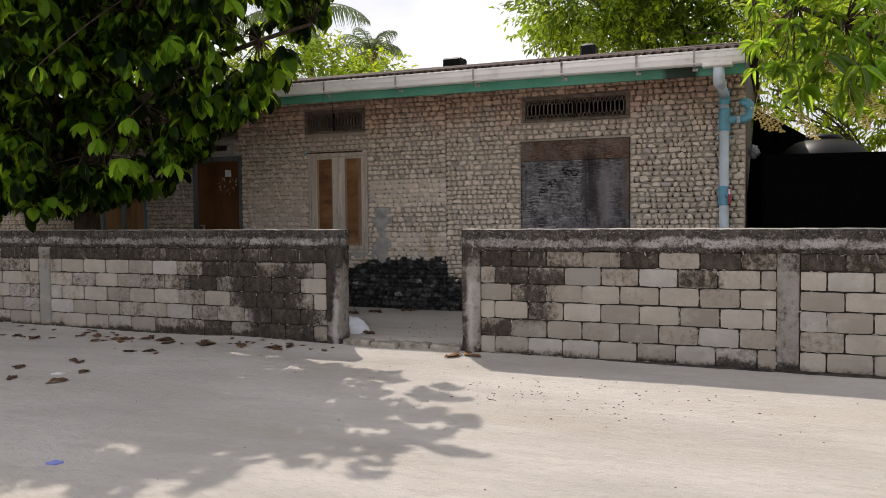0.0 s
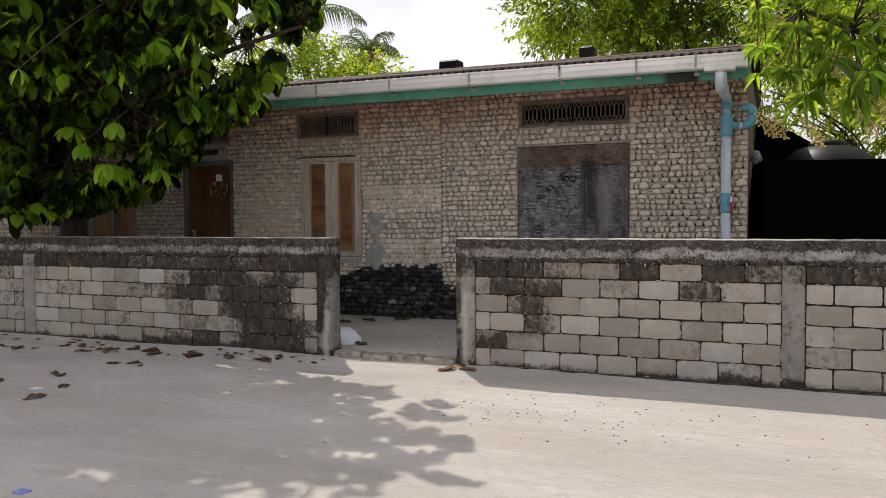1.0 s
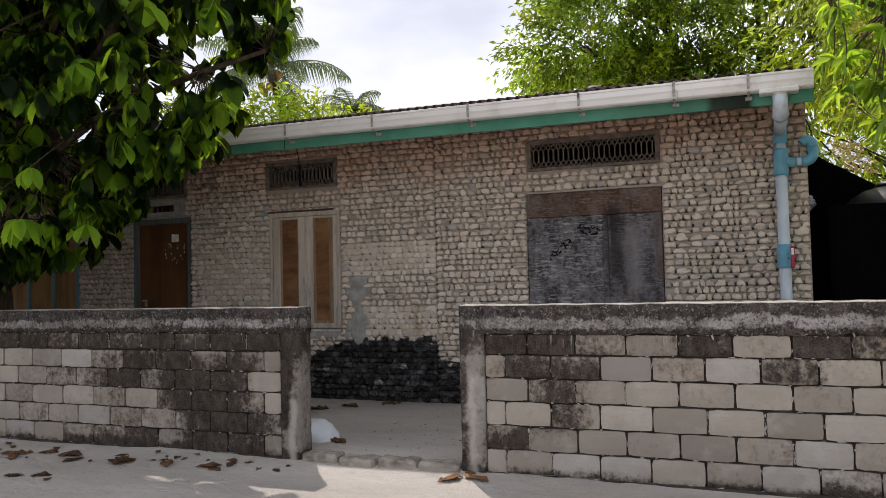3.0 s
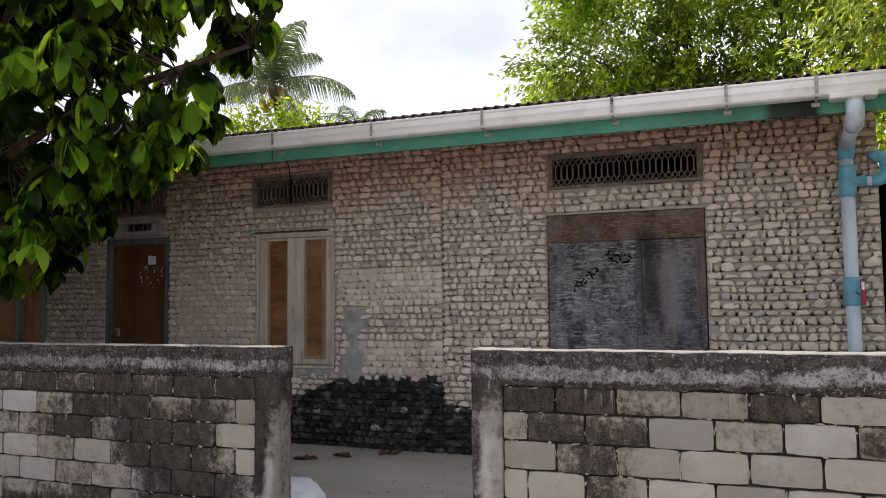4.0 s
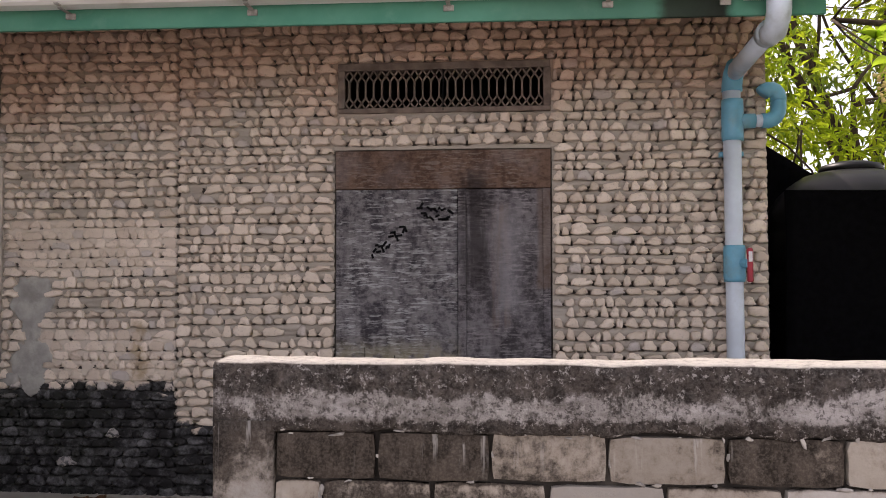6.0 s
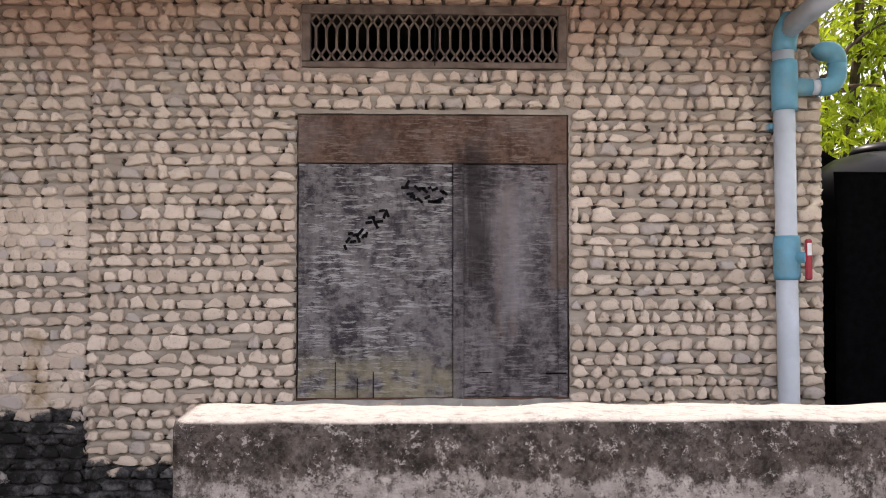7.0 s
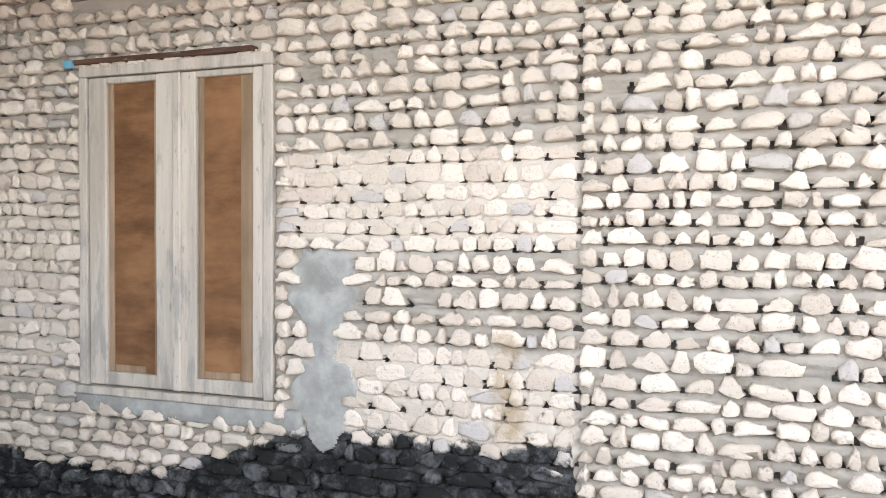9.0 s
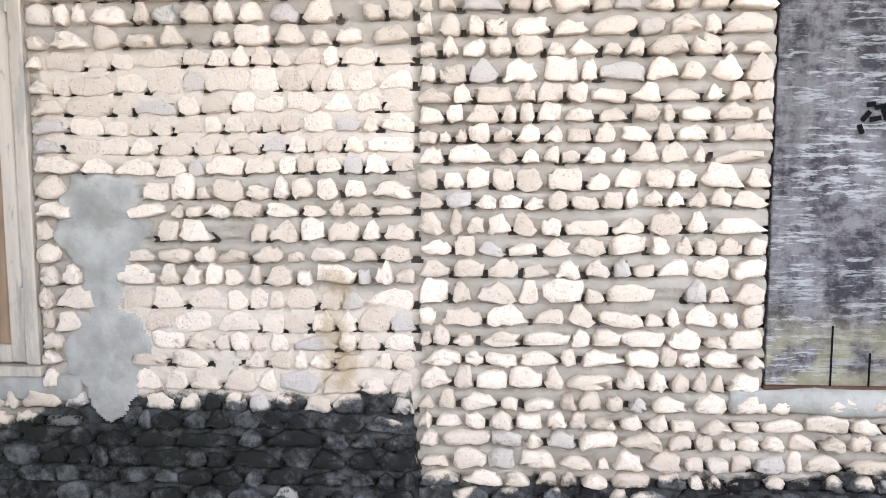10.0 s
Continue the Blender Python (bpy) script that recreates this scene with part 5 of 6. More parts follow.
def yard_wall(name, x0, x1, pillars, spans, label):
    wall = empty(name, ((x0 + x1) / 2, FRONT, 0), label, "wall", kind="structure")
    bm = box_bm(x0 + 0.03, x1 - 0.03, FRONT + 0.030, BACK, -0.06, 1.03)
    part("core", bm, JOINT, wall)
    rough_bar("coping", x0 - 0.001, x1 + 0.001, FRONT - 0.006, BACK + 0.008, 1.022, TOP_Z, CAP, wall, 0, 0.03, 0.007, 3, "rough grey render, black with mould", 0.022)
    for i, (a, b, proud) in enumerate(pillars):
        rough_bar("pillar", a, b, FRONT - proud, BACK + 0.004, -0.06, 1.055 if proud > 0.01 else 1.026, RENDER, wall, 2, 0.05, 0.007, i + 5, "smooth grey rendered pillar")
    rough_bar("footing", x0 + 0.02, x1 - 0.02, FRONT - 0.012, BACK, -0.08, 0.048, JOINT, wall, 0, 0.05, 0.012, 9)
    r = random.Random(31)
    crumbs = []
    for a, b, way, firsts, pitch in spans:
        for row, (z0, z1) in enumerate(zip(ROW_Z, ROW_Z[1:])):
            # joints along the course, counted from the gateway
            cuts = [0.004, firsts[row % 2]]
            while cuts[-1] < abs(b - a) - 0.06:
                cuts.append(cuts[-1] + pitch + r.uniform(-0.008, 0.008))
            cuts[-1] = abs(b - a) - 0.002
            for u, v in zip(cuts, cuts[1:]):
                xa, xb = sorted((a + way * u, a + way * v))
                w, g = xb - xa, r.uniform(0.004, 0.010)
                m = Matrix.LocRotScale(((xa + xb) / 2, FRONT + r.uniform(-0.004, 0.005), (z0 + z1) / 2 + r.uniform(-0.002, 0.002)), Euler((0, radians(r.uniform(-0.5, 0.5)), 0)), (w - g, 0.06, z1 - z0 - r.uniform(0.003, 0.010)))
                piece("block", BLOCKS[r.randrange(10)], wall, m)
                if r.random() < 0.8:
                    crumbs.append((xb + r.uniform(-0.004, 0.004), r.uniform(z0 + 0.02, z1 - 0.02), 1.57))
                if r.random() < 0.12:
                    crumbs += [(xb + r.uniform(-0.003, 0.003), z0 + (z1 - z0) * q / 6, 1.57) for q in range(1, 6)]
                for _ in range(r.randint(0, 3)):
                    crumbs.append((xa + r.uniform(0, w), z0 + r.uniform(-0.003, 0.003), 0.0))
    x = x0 + 0.05
    while x < x1 - 0.05:
        crumbs.append((x, 1.02 + r.uniform(-0.008, 0.012), r.choice((0.0, 0.0, 1.3))))
        x += r.uniform(0.015, 0.16)
    # pale mortar squeezed out of the joints here and there
    bm = bmesh.new()
    for cx, cz, turn in crumbs:
        m = Matrix.Translation((cx, FRONT + 0.004, cz)) @ Matrix.Rotation(turn + r.uniform(-0.2, 0.2), 4, "Y") @ Matrix.Diagonal((r.uniform(0.7, 3.2), 0.9, r.uniform(0.45, 0.9), 1))
        bmesh.ops.create_icosphere(bm, subdivisions=1, radius=r.uniform(0.004, 0.0095), matrix=m)
    for v in bm.verts:
        v.co += Vector((noise.noise(v.co * 60), noise.noise(v.co * 70) * 0.5, noise.noise(v.co * 80))) * 0.007
    ob = part("joint_mortar", bm, SQUEEZED, wall)
    ob["kind"] = "stuff"
    return wall


yard_wall("wall_east", -2.446, 5.0, [(-2.447, -2.262, 0.013), (0.372, 0.541, 0.002)],
          [(-2.262, 0.372, 1, (0.147, 0.317), 0.338), (0.541, 5.0, 1, (0.205, 0.337), 0.340)], "mouldy grey concrete-block yard wall with a rendered gate pillar")
yard_wall("wall_west", -14.0, -3.798, [(-3.978, -3.797, 0.013), (-8.18, -7.985, 0.002)],
          [(-3.978, -7.985, -1, (0.165, 0.328), 0.365), (-8.18, -14.0, -1, (0.165, 0.30), 0.37)], "mouldy grey concrete-block yard wall ending at the gateway")


def threshold():
    th = empty("threshold", (-3.12, 7.12, 0.0), "row of worn kerb blocks lying across the gateway", "kerb")
    r = random.Random(2)
    x = -3.79
    for i, w in enumerate((0.33, 0.335, 0.33, 0.335)):
        bm = rough_box(x + 0.008, x + w - 0.008, 7.06 + r.uniform(-0.01, 0.01), 7.235, -0.03, 0.092 + r.uniform(-0.008, 0.008), 0.05, 0.014, i + 3, 9, 0.02)
        part("kerb_block", bm, KERB, th, smooth=False)
        x += w


threshold()


# ---- things on the roof and beside the house ----
def roof_block(x, y, w, d, h):
    z = EAVE_Z + SLOPE * (2 * RIDGE_Y - y - EAVE_Y) + 0.03
    ob = part("roof_vent", rough_box(x - w / 2, x + w / 2, y - d / 2, y + d / 2, z - 0.02, z + h, 0.08, 0.006, x, 5, 0.03), TANK)
    tagged(ob, "black plastic vent box standing on the far roof slope", "roof vent", "black boxes on the roof")


roof_block(-4.89, 13.0, 0.36, 0.3, 0.565)
roof_block(-2.50, 13.0, 0.25, 0.25, 0.585)


def water_tank():
    tank = empty("water_tank", (0.88, 10.5, 0.1), "big black plastic water tank with a domed lid", "water tank")
    cx, cy = 0.88, 10.5
    R = 0.56
    prof = [(R - 0.03, 0.09), (R, 0.16)]
    z = 0.2
    while z < 1.8:
        prof += [(R, z), (R, z + 0.17), (R - 0.025, z + 0.2), (R - 0.025, z + 0.24)]
        z += 0.28
    prof += [(R, 1.92), (R - 0.02, 1.98), (R - 0.07, 2.06), (R - 0.15, 2.14), (R - 0.25, 2.205), (0.2, 2.235)]
    part("body", lathe_bm(prof, (cx, cy), 56), TANK, tank, smooth=True)
    part("lid", lathe_bm([(0.205, 2.225), (0.21, 2.25), (0.19, 2.28), (0.12, 2.30), (0.03, 2.305)], (cx, cy), 36), TANK, tank, smooth=True)
    for i in range(6):
        a = radians(-118 + i * 5.5)
        b = box_bm(-0.018, 0.018, -0.004, 0.004, -0.03, 0.03, 0.002)
        bmesh.ops.transform(b, matrix=Matrix.Translation((cx + (R + 0.001) * math.cos(a), cy + (R + 0.001) * math.sin(a), 1.84)) @ Matrix.Rotation(a + math.pi / 2, 4, "Z"), verts=b.verts[:])
        part("mark", b, TANK_MARK, tank, "faded grey printed mark")


water_tank()


def sheet(name, corners, nu, nv, amp, seed, mat, thick=0.004, hem=0.0):
    """A hanging cloth between four corners, with folds."""
    a, b, c, d = [Vector(p) for p in corners]
    nrm = (b - a).cross(d - a).normalized()
    verts, faces = [], []
    for j in range(nv + 1):
        for i in range(nu + 1):
            u, v = i / nu, j / nv
            p = a * (1 - u) * (1 - v) + b * u * (1 - v) + c * u * v + d * (1 - u) * v
            p += nrm * amp * (noise.noise(Vector((u * 5, v * 2.5, seed))) + 0.5 * noise.noise(Vector((u * 13, v * 4, seed))))
            p.z += hem * math.sin(u * math.pi) * (1 - v) * -1
            verts.append(p)
    w = nu + 1
    faces = [(j * w + i, j * w + i + 1, (j + 1) * w + i + 1, (j + 1) * w + i) for j in range(nv) for i in range(nu)]
    me = mesh_of(name, verts, faces, mat, True)
    ob = new(name, me)
    m = ob.modifiers.new("thick", "SOLIDIFY")
    m.thickness = thick
    return ob


def shade_net():
    ob = sheet("shade_net", [(0.10, 10.95, 2.72), (0.80, 10.93, 2.27), (0.80, 10.93, 0.09), (-0.10, 10.95, 0.09)], 24, 30, 0.03, 4, NET)
    tagged(ob, "black shade netting hung behind the house corner beside the tank", "netting")
    ob = sheet("shade_net", [(0.05, 11.5, 1.95), (5.2, 11.6, 2.0), (5.2, 11.6, 0.09), (0.05, 11.5, 0.09)], 60, 24, 0.06, 8, NET)
    tagged(ob, "black shade netting hung as a screen behind the tank", "netting")
    # added black sheet: stands in for the shade on the tank's body
    ob = sheet("shade_net", [(0.20, 9.86, 2.04), (3.6, 9.75, 2.0), (3.6, 9.75, 0.09), (0.20, 9.86, 0.09)], 50, 24, 0.03, 2, NET)
    tagged(ob, "black shade netting added in front of the tank to darken its body", "netting")
    for x, y in ((0.82, 11.0), (3.6, 9.79), (5.2, 11.66)):
        p = part("net_post", tube_bm([(x, y, 0.02), (x + 0.01, y, 1.2), (x, y, 2.2 if x < 1 else 2.02)], 0.025, 8), BARK)
        tagged(p, "thin wooden pole holding up black netting", "pole", "netting poles")


shade_net()


def sack():
    bm = bmesh.new()
    bmesh.ops.create_icosphere(bm, subdivisions=4, radius=1.0)
    for v in bm.verts:
        c = v.co.copy()
        e = 0.7
        x, y, z = (math.copysign(abs(t) ** e, t) for t in c)
        n1 = noise.noise(c * 1.6 + Vector((3, 0, 0))) + 0.6 * noise.noise(c * 4.0)
        z = max(z, -0.55)
        v.co = Vector((-4.20 + x * 0.37 * (1 + 0.07 * n1), 7.70 + y * 0.20, 0.135 + z * 0.085 * (1 + 0.3 * n1)))
        if x > 0.5:
            v.co.z -= (x - 0.5) * 0.12
    ob = part("sack", bm, SACK, smooth=True)
    tagged(ob, "full white woven plastic sack lying on the sand", "sack")
    part("stripe", box_bm(-4.40, -3.96, 7.492, 7.502, 0.125, 0.136, 0.001), SACK_BLUE, ob, "pale blue woven stripe")


sack()


# ---- leaves ----
def leaf_geo(shape, segs=5, fold=0.18, droop=0.35, wave=0.0, phase=0.0):
    """A leaf of unit length along +x and unit width, folded at its midrib and hanging at its tip."""
    verts, faces = [], []
    for i in range(segs + 1):
        t = i / segs
        w = 0.5 * shape(t)
        z = -droop * t * t + wave * math.sin(6 * t + phase)
        verts += [(t, -w, z + fold * w), (t, 0, z), (t, w, z + fold * w)]
    for i in range(segs):
        a = i * 3
        faces += [(a, a + 3, a + 4, a + 1), (a + 1, a + 4, a + 5, a + 2)]
    return verts, faces


def obovate(t):
    return max(0.03, math.sin(math.pi * min(1.0, t ** 1.25)) ** 0.6) if 0 < t < 1 else 0.03


def lance(t):
    return max(0.03, math.sin(math.pi * t ** 0.9) ** 0.8) if 0 < t < 1 else 0.03


def leaf_frame(d, roll, r):
    """Axes for a leaf that points along d."""
    d = d.normalized()
    side = d.cross(Vector((0, 0, 1)))
    if side.length < 0.05:
        side = Vector((1, 0, 0))
    side.normalize()
    up = side.cross(d).normalized()
    q = Matrix.Rotation(roll, 3, d)
    return d, q @ side, q @ up


def limb(bm, a, b, ra, rb, r, bend=0.15, n=6, sides=8):
    a, b = Vector(a), Vector(b)
    ln = (b - a).length
    off = Vector((r.uniform(-1, 1), r.uniform(-1, 1), r.uniform(-0.3, 0.8))) * bend * ln
    pts = [a + (b - a) * t + off * math.sin(math.pi * t) for t in (i / n for i in range(n + 1))]
    tube_bm(pts, [ra + (rb - ra) * i / n for i in range(n + 1)], sides, bm)
    return pts


def add_leaf(out, geo, at, d, roll, length, width, r):
    x, y, z = leaf_frame(d, roll, r)
    base = len(out[0])
    for u, v, w in geo[0]:
        out[0].append(at + x * (u * length) + y * (v * width) + z * (w * length))
    out[1].extend(tuple(base + i for i in f) for f in geo[1])


def broad_tree():
    """The low, wide tree inside the yard whose branches hang over the wall and the road."""
    r = random.Random(17)
    foot = Vector((-8.6, 8.15, 0.06))
    tree = empty("tree", foot, "low spreading tree with big drooping green leaves over the yard wall", "tree")
    fork = Vector((-8.35, 8.0, 1.75))
    bm = bmesh.new()
    limb(bm, foot - Vector((0, 0, 0.15)), fork, 0.21, 0.15, r, 0.06, 8, 14)
    part("trunk", bm, BARK, tree, smooth=True)

    def low(x):
        pts = [(-13, 1.5), (-9.5, 1.32), (-8.6, 1.55), (-8.2, 1.32), (-7.2, 1.5), (-6.4, 1.58), (-5.9, 1.95), (-5.2, 2.42), (-4.58, 2.70), (-4.33, 2.9), (-4.25, 3.42), (-3.88, 3.5), (-3.6, 3.95), (-3.2, 4.7), (-2.5, 5.4)]
        for (a, za), (b, zb) in zip(pts, pts[1:]):
            if a <= x <= b:
                return za + (zb - za) * (x - a) / (b - a)
        return 5.0

    shoots = [Vector(v) for v in ((-6.24, 6.60, 2.02), (-6.20, 6.66, 2.47), (-7.15, 6.95, 2.50), (-5.84, 6.92, 1.98), (-6.30, 5.60, 2.86), (-6.75, 6.75, 2.28))]
    tips = []
    tries = 0
    while len(tips) < 2200 and tries < 140000:
        tries += 1
        x, y, z = r.uniform(-12.5, -3.3), r.uniform(5.0, 9.4), r.uniform(1.5, 7.6)
        if z < low(x + 0.72 * (y - 7.5) + 0.27) + 0.27:
            continue
        q = ((x + 8.2) / 5.2) ** 2 + ((y - 7.2) / 2.1) ** 2 + ((z - 4.1) / 3.3) ** 2
        if q > 1.0:
            continue
        if (y > 8.45 and z < 3.75) or (y < 6.6 and z < 2.95) or (y < 5.6 and z < 3.4):
            continue
        if any((Vector((x, y, z)) - w).length < 0.42 for w in shoots):
            continue
        if q > 0.35 and z < 4.3 and noise.noise(Vector((x * 1.25, y * 1.25, z * 1.25))) < (0.06 if x > -6.2 else -0.04):
            continue
        if x + 0.72 * (y - 7.5) > -5.6 and r.random() < 0.4:
            continue
        tips.append(Vector((x, y, z)))
    # the closed top of the crown: unseen leaves added to deepen its shadow
    while len(tips) < 2850:
        x, y, z = r.uniform(-12.3, -5.0), r.uniform(5.4, 8.9), r.uniform(4.5, 7.0)
        if ((x + 8.0) / 4.9) ** 2 + ((y - 7.2) / 1.95) ** 2 + ((z - 4.1) / 3.2) ** 2 < 1 and z > low(x + 0.72 * (y - 7.5) + 0.27) + 0.4:
            tips.append(Vector((x, y, z)))
    # extra leaves round the trunk, added to block the sky and darken the crown
    inner = random.Random(5)
    for _ in range(420):
        x, y, z = inner.uniform(-12.2, -6.4), inner.uniform(6.8, 8.3), inner.uniform(2.6, 5.2)
        if not any((Vector((x, y, z)) - w).length < 0.42 for w in shoots):
            tips.append(Vector((x, y, z)))
    # a fringe that hangs along the lower edge
    for x, y in [(r.uniform(-11.5, -3.8), r.uniform(6.8, 8.3)) for _ in range(240)]:
        e = x - 0.72 * (y - 7.5) - 0.3
        if low(x) < 4.4:
            tips.append(Vector((e, y, low(x) + r.uniform(0.2, 0.55))))
    limbs = []
    for i in range(13):
        goal = Vector((-12 + i * 0.64 + r.uniform(-0.3, 0.3), 7.4 + r.uniform(-1.0, 1.0), r.uniform(3.4, 5.6)))
        b = bmesh.new()
        pts = limb(b, fork + Vector((0, 0, r.uniform(-0.3, 0.1))), goal, 0.075, 0.02, r, 0.12, 8, 8)
        limbs.append(pts)
        part("limb", b, BARK, tree, smooth=True)
    nodes = [p for pts in limbs for p in pts[2:]]
    twig = bmesh.new()
    for t in tips:
        near = min(nodes, key=lambda p: (p - t).length_squared)
        if (near - t).length < 0.9:
            limb(twig, near, t, 0.009, 0.003, r, 0.12, 4, 4)
    part("twig", twig, BARK, tree, smooth=True)["kind"] = "stuff"

    geos = [leaf_geo(obovate, 7, r.uniform(0.1, 0.4), r.uniform(0.05, 0.3), 0.02, i) for i in range(6)]
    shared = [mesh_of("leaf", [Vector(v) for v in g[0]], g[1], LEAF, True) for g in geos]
    young = [mesh_of("young_leaf", [Vector(v) for v in g[0]], g[1], SUNLIT_YOUNG_LEAF, True) for g in geos]
    outer = ([], [])
    singles = 0
    for t in tips:
        count = r.randint(6, 9)
        start = r.uniform(0, 6.28)
        for i in range(count):
            a = start + i * 2.4 + r.uniform(-0.3, 0.3)
            pitch = r.uniform(-1.45, -0.45)
            d = Vector((math.cos(a) * math.cos(pitch), math.sin(a) * math.cos(pitch), math.sin(pitch)))
            ln, wd = r.uniform(0.19, 0.29), r.uniform(0.10, 0.145)
            roll = r.uniform(-0.5, 0.5)
            k = r.randrange(6)
            at = t + Vector((r.uniform(-0.03, 0.03), r.uniform(-0.03, 0.03), r.uniform(-0.05, 0.03)))
            if singles < 300 and -6.9 < t.x < -4.2 and t.y < 7.6 and t.z < 3.6:
                x, y, z = leaf_frame(d, roll, r)
                m = Matrix(((x.x * ln, y.x * wd, z.x * ln, at.x), (x.y * ln, y.y * wd, z.y * ln, at.y), (x.z * ln, y.z * wd, z.z * ln, at.z), (0, 0, 0, 1)))
                piece("leaf", shared[k], tree, m)
                singles += 1
            else:
                add_leaf(outer, geos[k], at, d, roll, ln, wd, r)
    # whorls of pale young leaves, painted as if sunlit, hanging out at the front of the crown
    for at, count, size in zip(shoots, (9, 7, 8, 5, 4, 7), (0.27, 0.20, 0.25, 0.22, 0.17, 0.22)):
        b = bmesh.new()
        limb(b, min(nodes, key=lambda p: (p - at).length_squared), at, 0.012, 0.005, r, 0.08, 5, 6)
        part("young_shoot", b, BARK, tree, smooth=True)
        for i in range(count):
            a, pitch = i * 6.283 / count + r.uniform(-0.25, 0.25), r.uniform(-1.15, -0.35)
            d = Vector((math.cos(a) * math.cos(pitch), math.sin(a) * math.cos(pitch), math.sin(pitch)))
            ln = size * r.uniform(0.85, 1.1)
            x, y, z = leaf_frame(d, r.uniform(-0.4, 0.4), r)
            wd = ln * r.uniform(0.42, 0.5)
            piece("young_leaf", young[i % 6], tree, Matrix(((x.x * ln, y.x * wd, z.x * ln, at.x), (x.y * ln, y.y * wd, z.y * ln, at.y), (x.z * ln, y.z * wd, z.z * ln, at.z), (0, 0, 0, 1))))
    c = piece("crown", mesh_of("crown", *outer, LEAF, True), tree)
    c["kind"] = "stuff"


broad_tree()


def mango_tree():
    r = random.Random(29)
    foot = Vector((3.3, 8.7, 0.06))
    tree = empty("tree", foot, "mango tree with long glossy leaves and cream flowers", "tree")
    fork = Vector((3.1, 8.7, 1.9))
    bm = bmesh.new()
    limb(bm, foot - Vector((0, 0, 0.15)), fork, 0.2, 0.14, r, 0.05, 8, 14)
    part("trunk", bm, BARK, tree, smooth=True)
    tips = []
    while len(tips) < 330:
        x, y, z = r.uniform(-0.1, 5.5), r.uniform(7.3, 10.8), r.uniform(1.7, 6.5)
        q = ((x - 2.9) / 2.95) ** 2 + ((y - 8.8) / 1.7) ** 2 + ((z - 3.9) / 2.2) ** 2
        foot_z = 2.75 - 0.75 * min(1.0, max(0.0, x - 0.0))
        if q > 1 or q < 0.1 or z < foot_z:
            continue
        if y > 8.5 and x < 0.35:
            continue
        if z > 3.3 and x > 0.7 and r.random() < 0.6:
            continue
        if noise.noise(Vector((x * 1.3, y * 1.3, z * 1.3 + 7))) < -0.06:
            continue
        tips.append(Vector((x, y, z)))
    for _ in range(60):
        x = r.uniform(0.02, 1.6)
        tips.append(Vector((x, r.uniform(7.7, 8.5), r.uniform(2.75 - 0.6 * min(1, x), 4.0))))
    # whorls of long leaves at the near ends of the branches
    big = [Vector(v) for v in ((0.95, 7.85, 2.46), (1.3, 7.8, 2.66), (0.55, 7.95, 2.48), (1.02, 7.8, 2.62), (0.75, 7.9, 2.75), (1.45, 7.75, 2.45))]
    tips += big
    limbs = []
    for i in range(12):
        goal = Vector((r.uniform(0.1, 5.2), r.uniform(7.6, 10.0), r.uniform(2.6, 5.4)))
        b = bmesh.new()
        limbs.append(limb(b, fork, goal, 0.06, 0.015, r, 0.15, 8, 8))
        part("limb", b, BARK, tree, smooth=True)
    nodes = [p for pts in limbs for p in pts[2:]]
    twig = bmesh.new()
    for t in tips:
        near = min(nodes, key=lambda p: (p - t).length_squared)
        limb(twig, near, t, 0.010, 0.003, r, 0.12, 4, 4)
    part("twig", twig, BARK, tree, smooth=True)["kind"] = "stuff"
    geos = [leaf_geo(lance, 5, r.uniform(0.3, 0.7), r.uniform(0.15, 0.5), 0.02, i) for i in range(5)]
    shared = [mesh_of("leaf", [Vector(v) for v in g[0]], g[1], MANGO, True) for g in geos]
    crown = ([], [])
    singles = 0
    for t in tips:
        start = r.uniform(0, 6.28)
        for i in range(r.randint(9, 13)):
            a = start + i * 2.4 + r.uniform(-0.3, 0.3)
            pitch = r.uniform(-1.0, 0.35)
            d = Vector((math.cos(a) * math.cos(pitch), math.sin(a) * math.cos(pitch), math.sin(pitch)))
            ln, wd, roll, k = r.uniform(0.11, 0.20), r.uniform(0.022, 0.034), r.uniform(-0.8, 0.8), r.randrange(5)
            if t in big:
                ln, wd, d.z = ln * 1.75, wd * 1.45, d.z - 0.5
            if singles < 280 and t.x < 0.9 and t.y < 8.6:
                x, y, z = leaf_frame(d, roll, r)
                piece("leaf", shared[k], tree, Matrix(((x.x * ln, y.x * wd, z.x * ln, t.x), (x.y * ln, y.y * wd, z.y * ln, t.y), (x.z * ln, y.z * wd, z.z * ln, t.z), (0, 0, 0, 1))))
                singles += 1
            else:
                add_leaf(crown, geos[k], t, d, roll, ln, wd, r)
    c = piece("crown", mesh_of("crown", *crown, MANGO, True), tree)
    c["kind"] = "stuff"
    # flower sprays
    for at in ((1.08, 7.85, 2.42), (0.97, 7.9, 2.34), (0.16, 8.45, 2.42), (0.26, 8.4, 2.40), (1.22, 7.85, 2.5), (0.55, 8.0, 2.28), (1.3, 8.0, 2.5), (0.7, 8.2, 2.9), (0.3, 8.3, 3.3), (1.2, 8.2, 3.2)):
        b = bmesh.new()
        c = Vector(at)
        for i in range(14):
            t = i / 13
            p = c + Vector((0.02 * math.sin(i) + 0.14 * t, -0.03 * t, -0.24 * t))
            for j in range(4):
                a = j * 1.57 + i
                q = p + Vector((math.cos(a), math.sin(a), -0.3)) * (0.016 + 0.042 * math.sin(math.pi * (0.15 + 0.8 * t)))
                tube_bm([p, q], 0.0025, 3, b)
                m = Matrix.Translation(q) @ Matrix.Rotation(r.uniform(0, 3), 4, "X")
                bmesh.ops.create_icosphere(b, subdivisions=1, radius=r.uniform(0.007, 0.013), matrix=m)
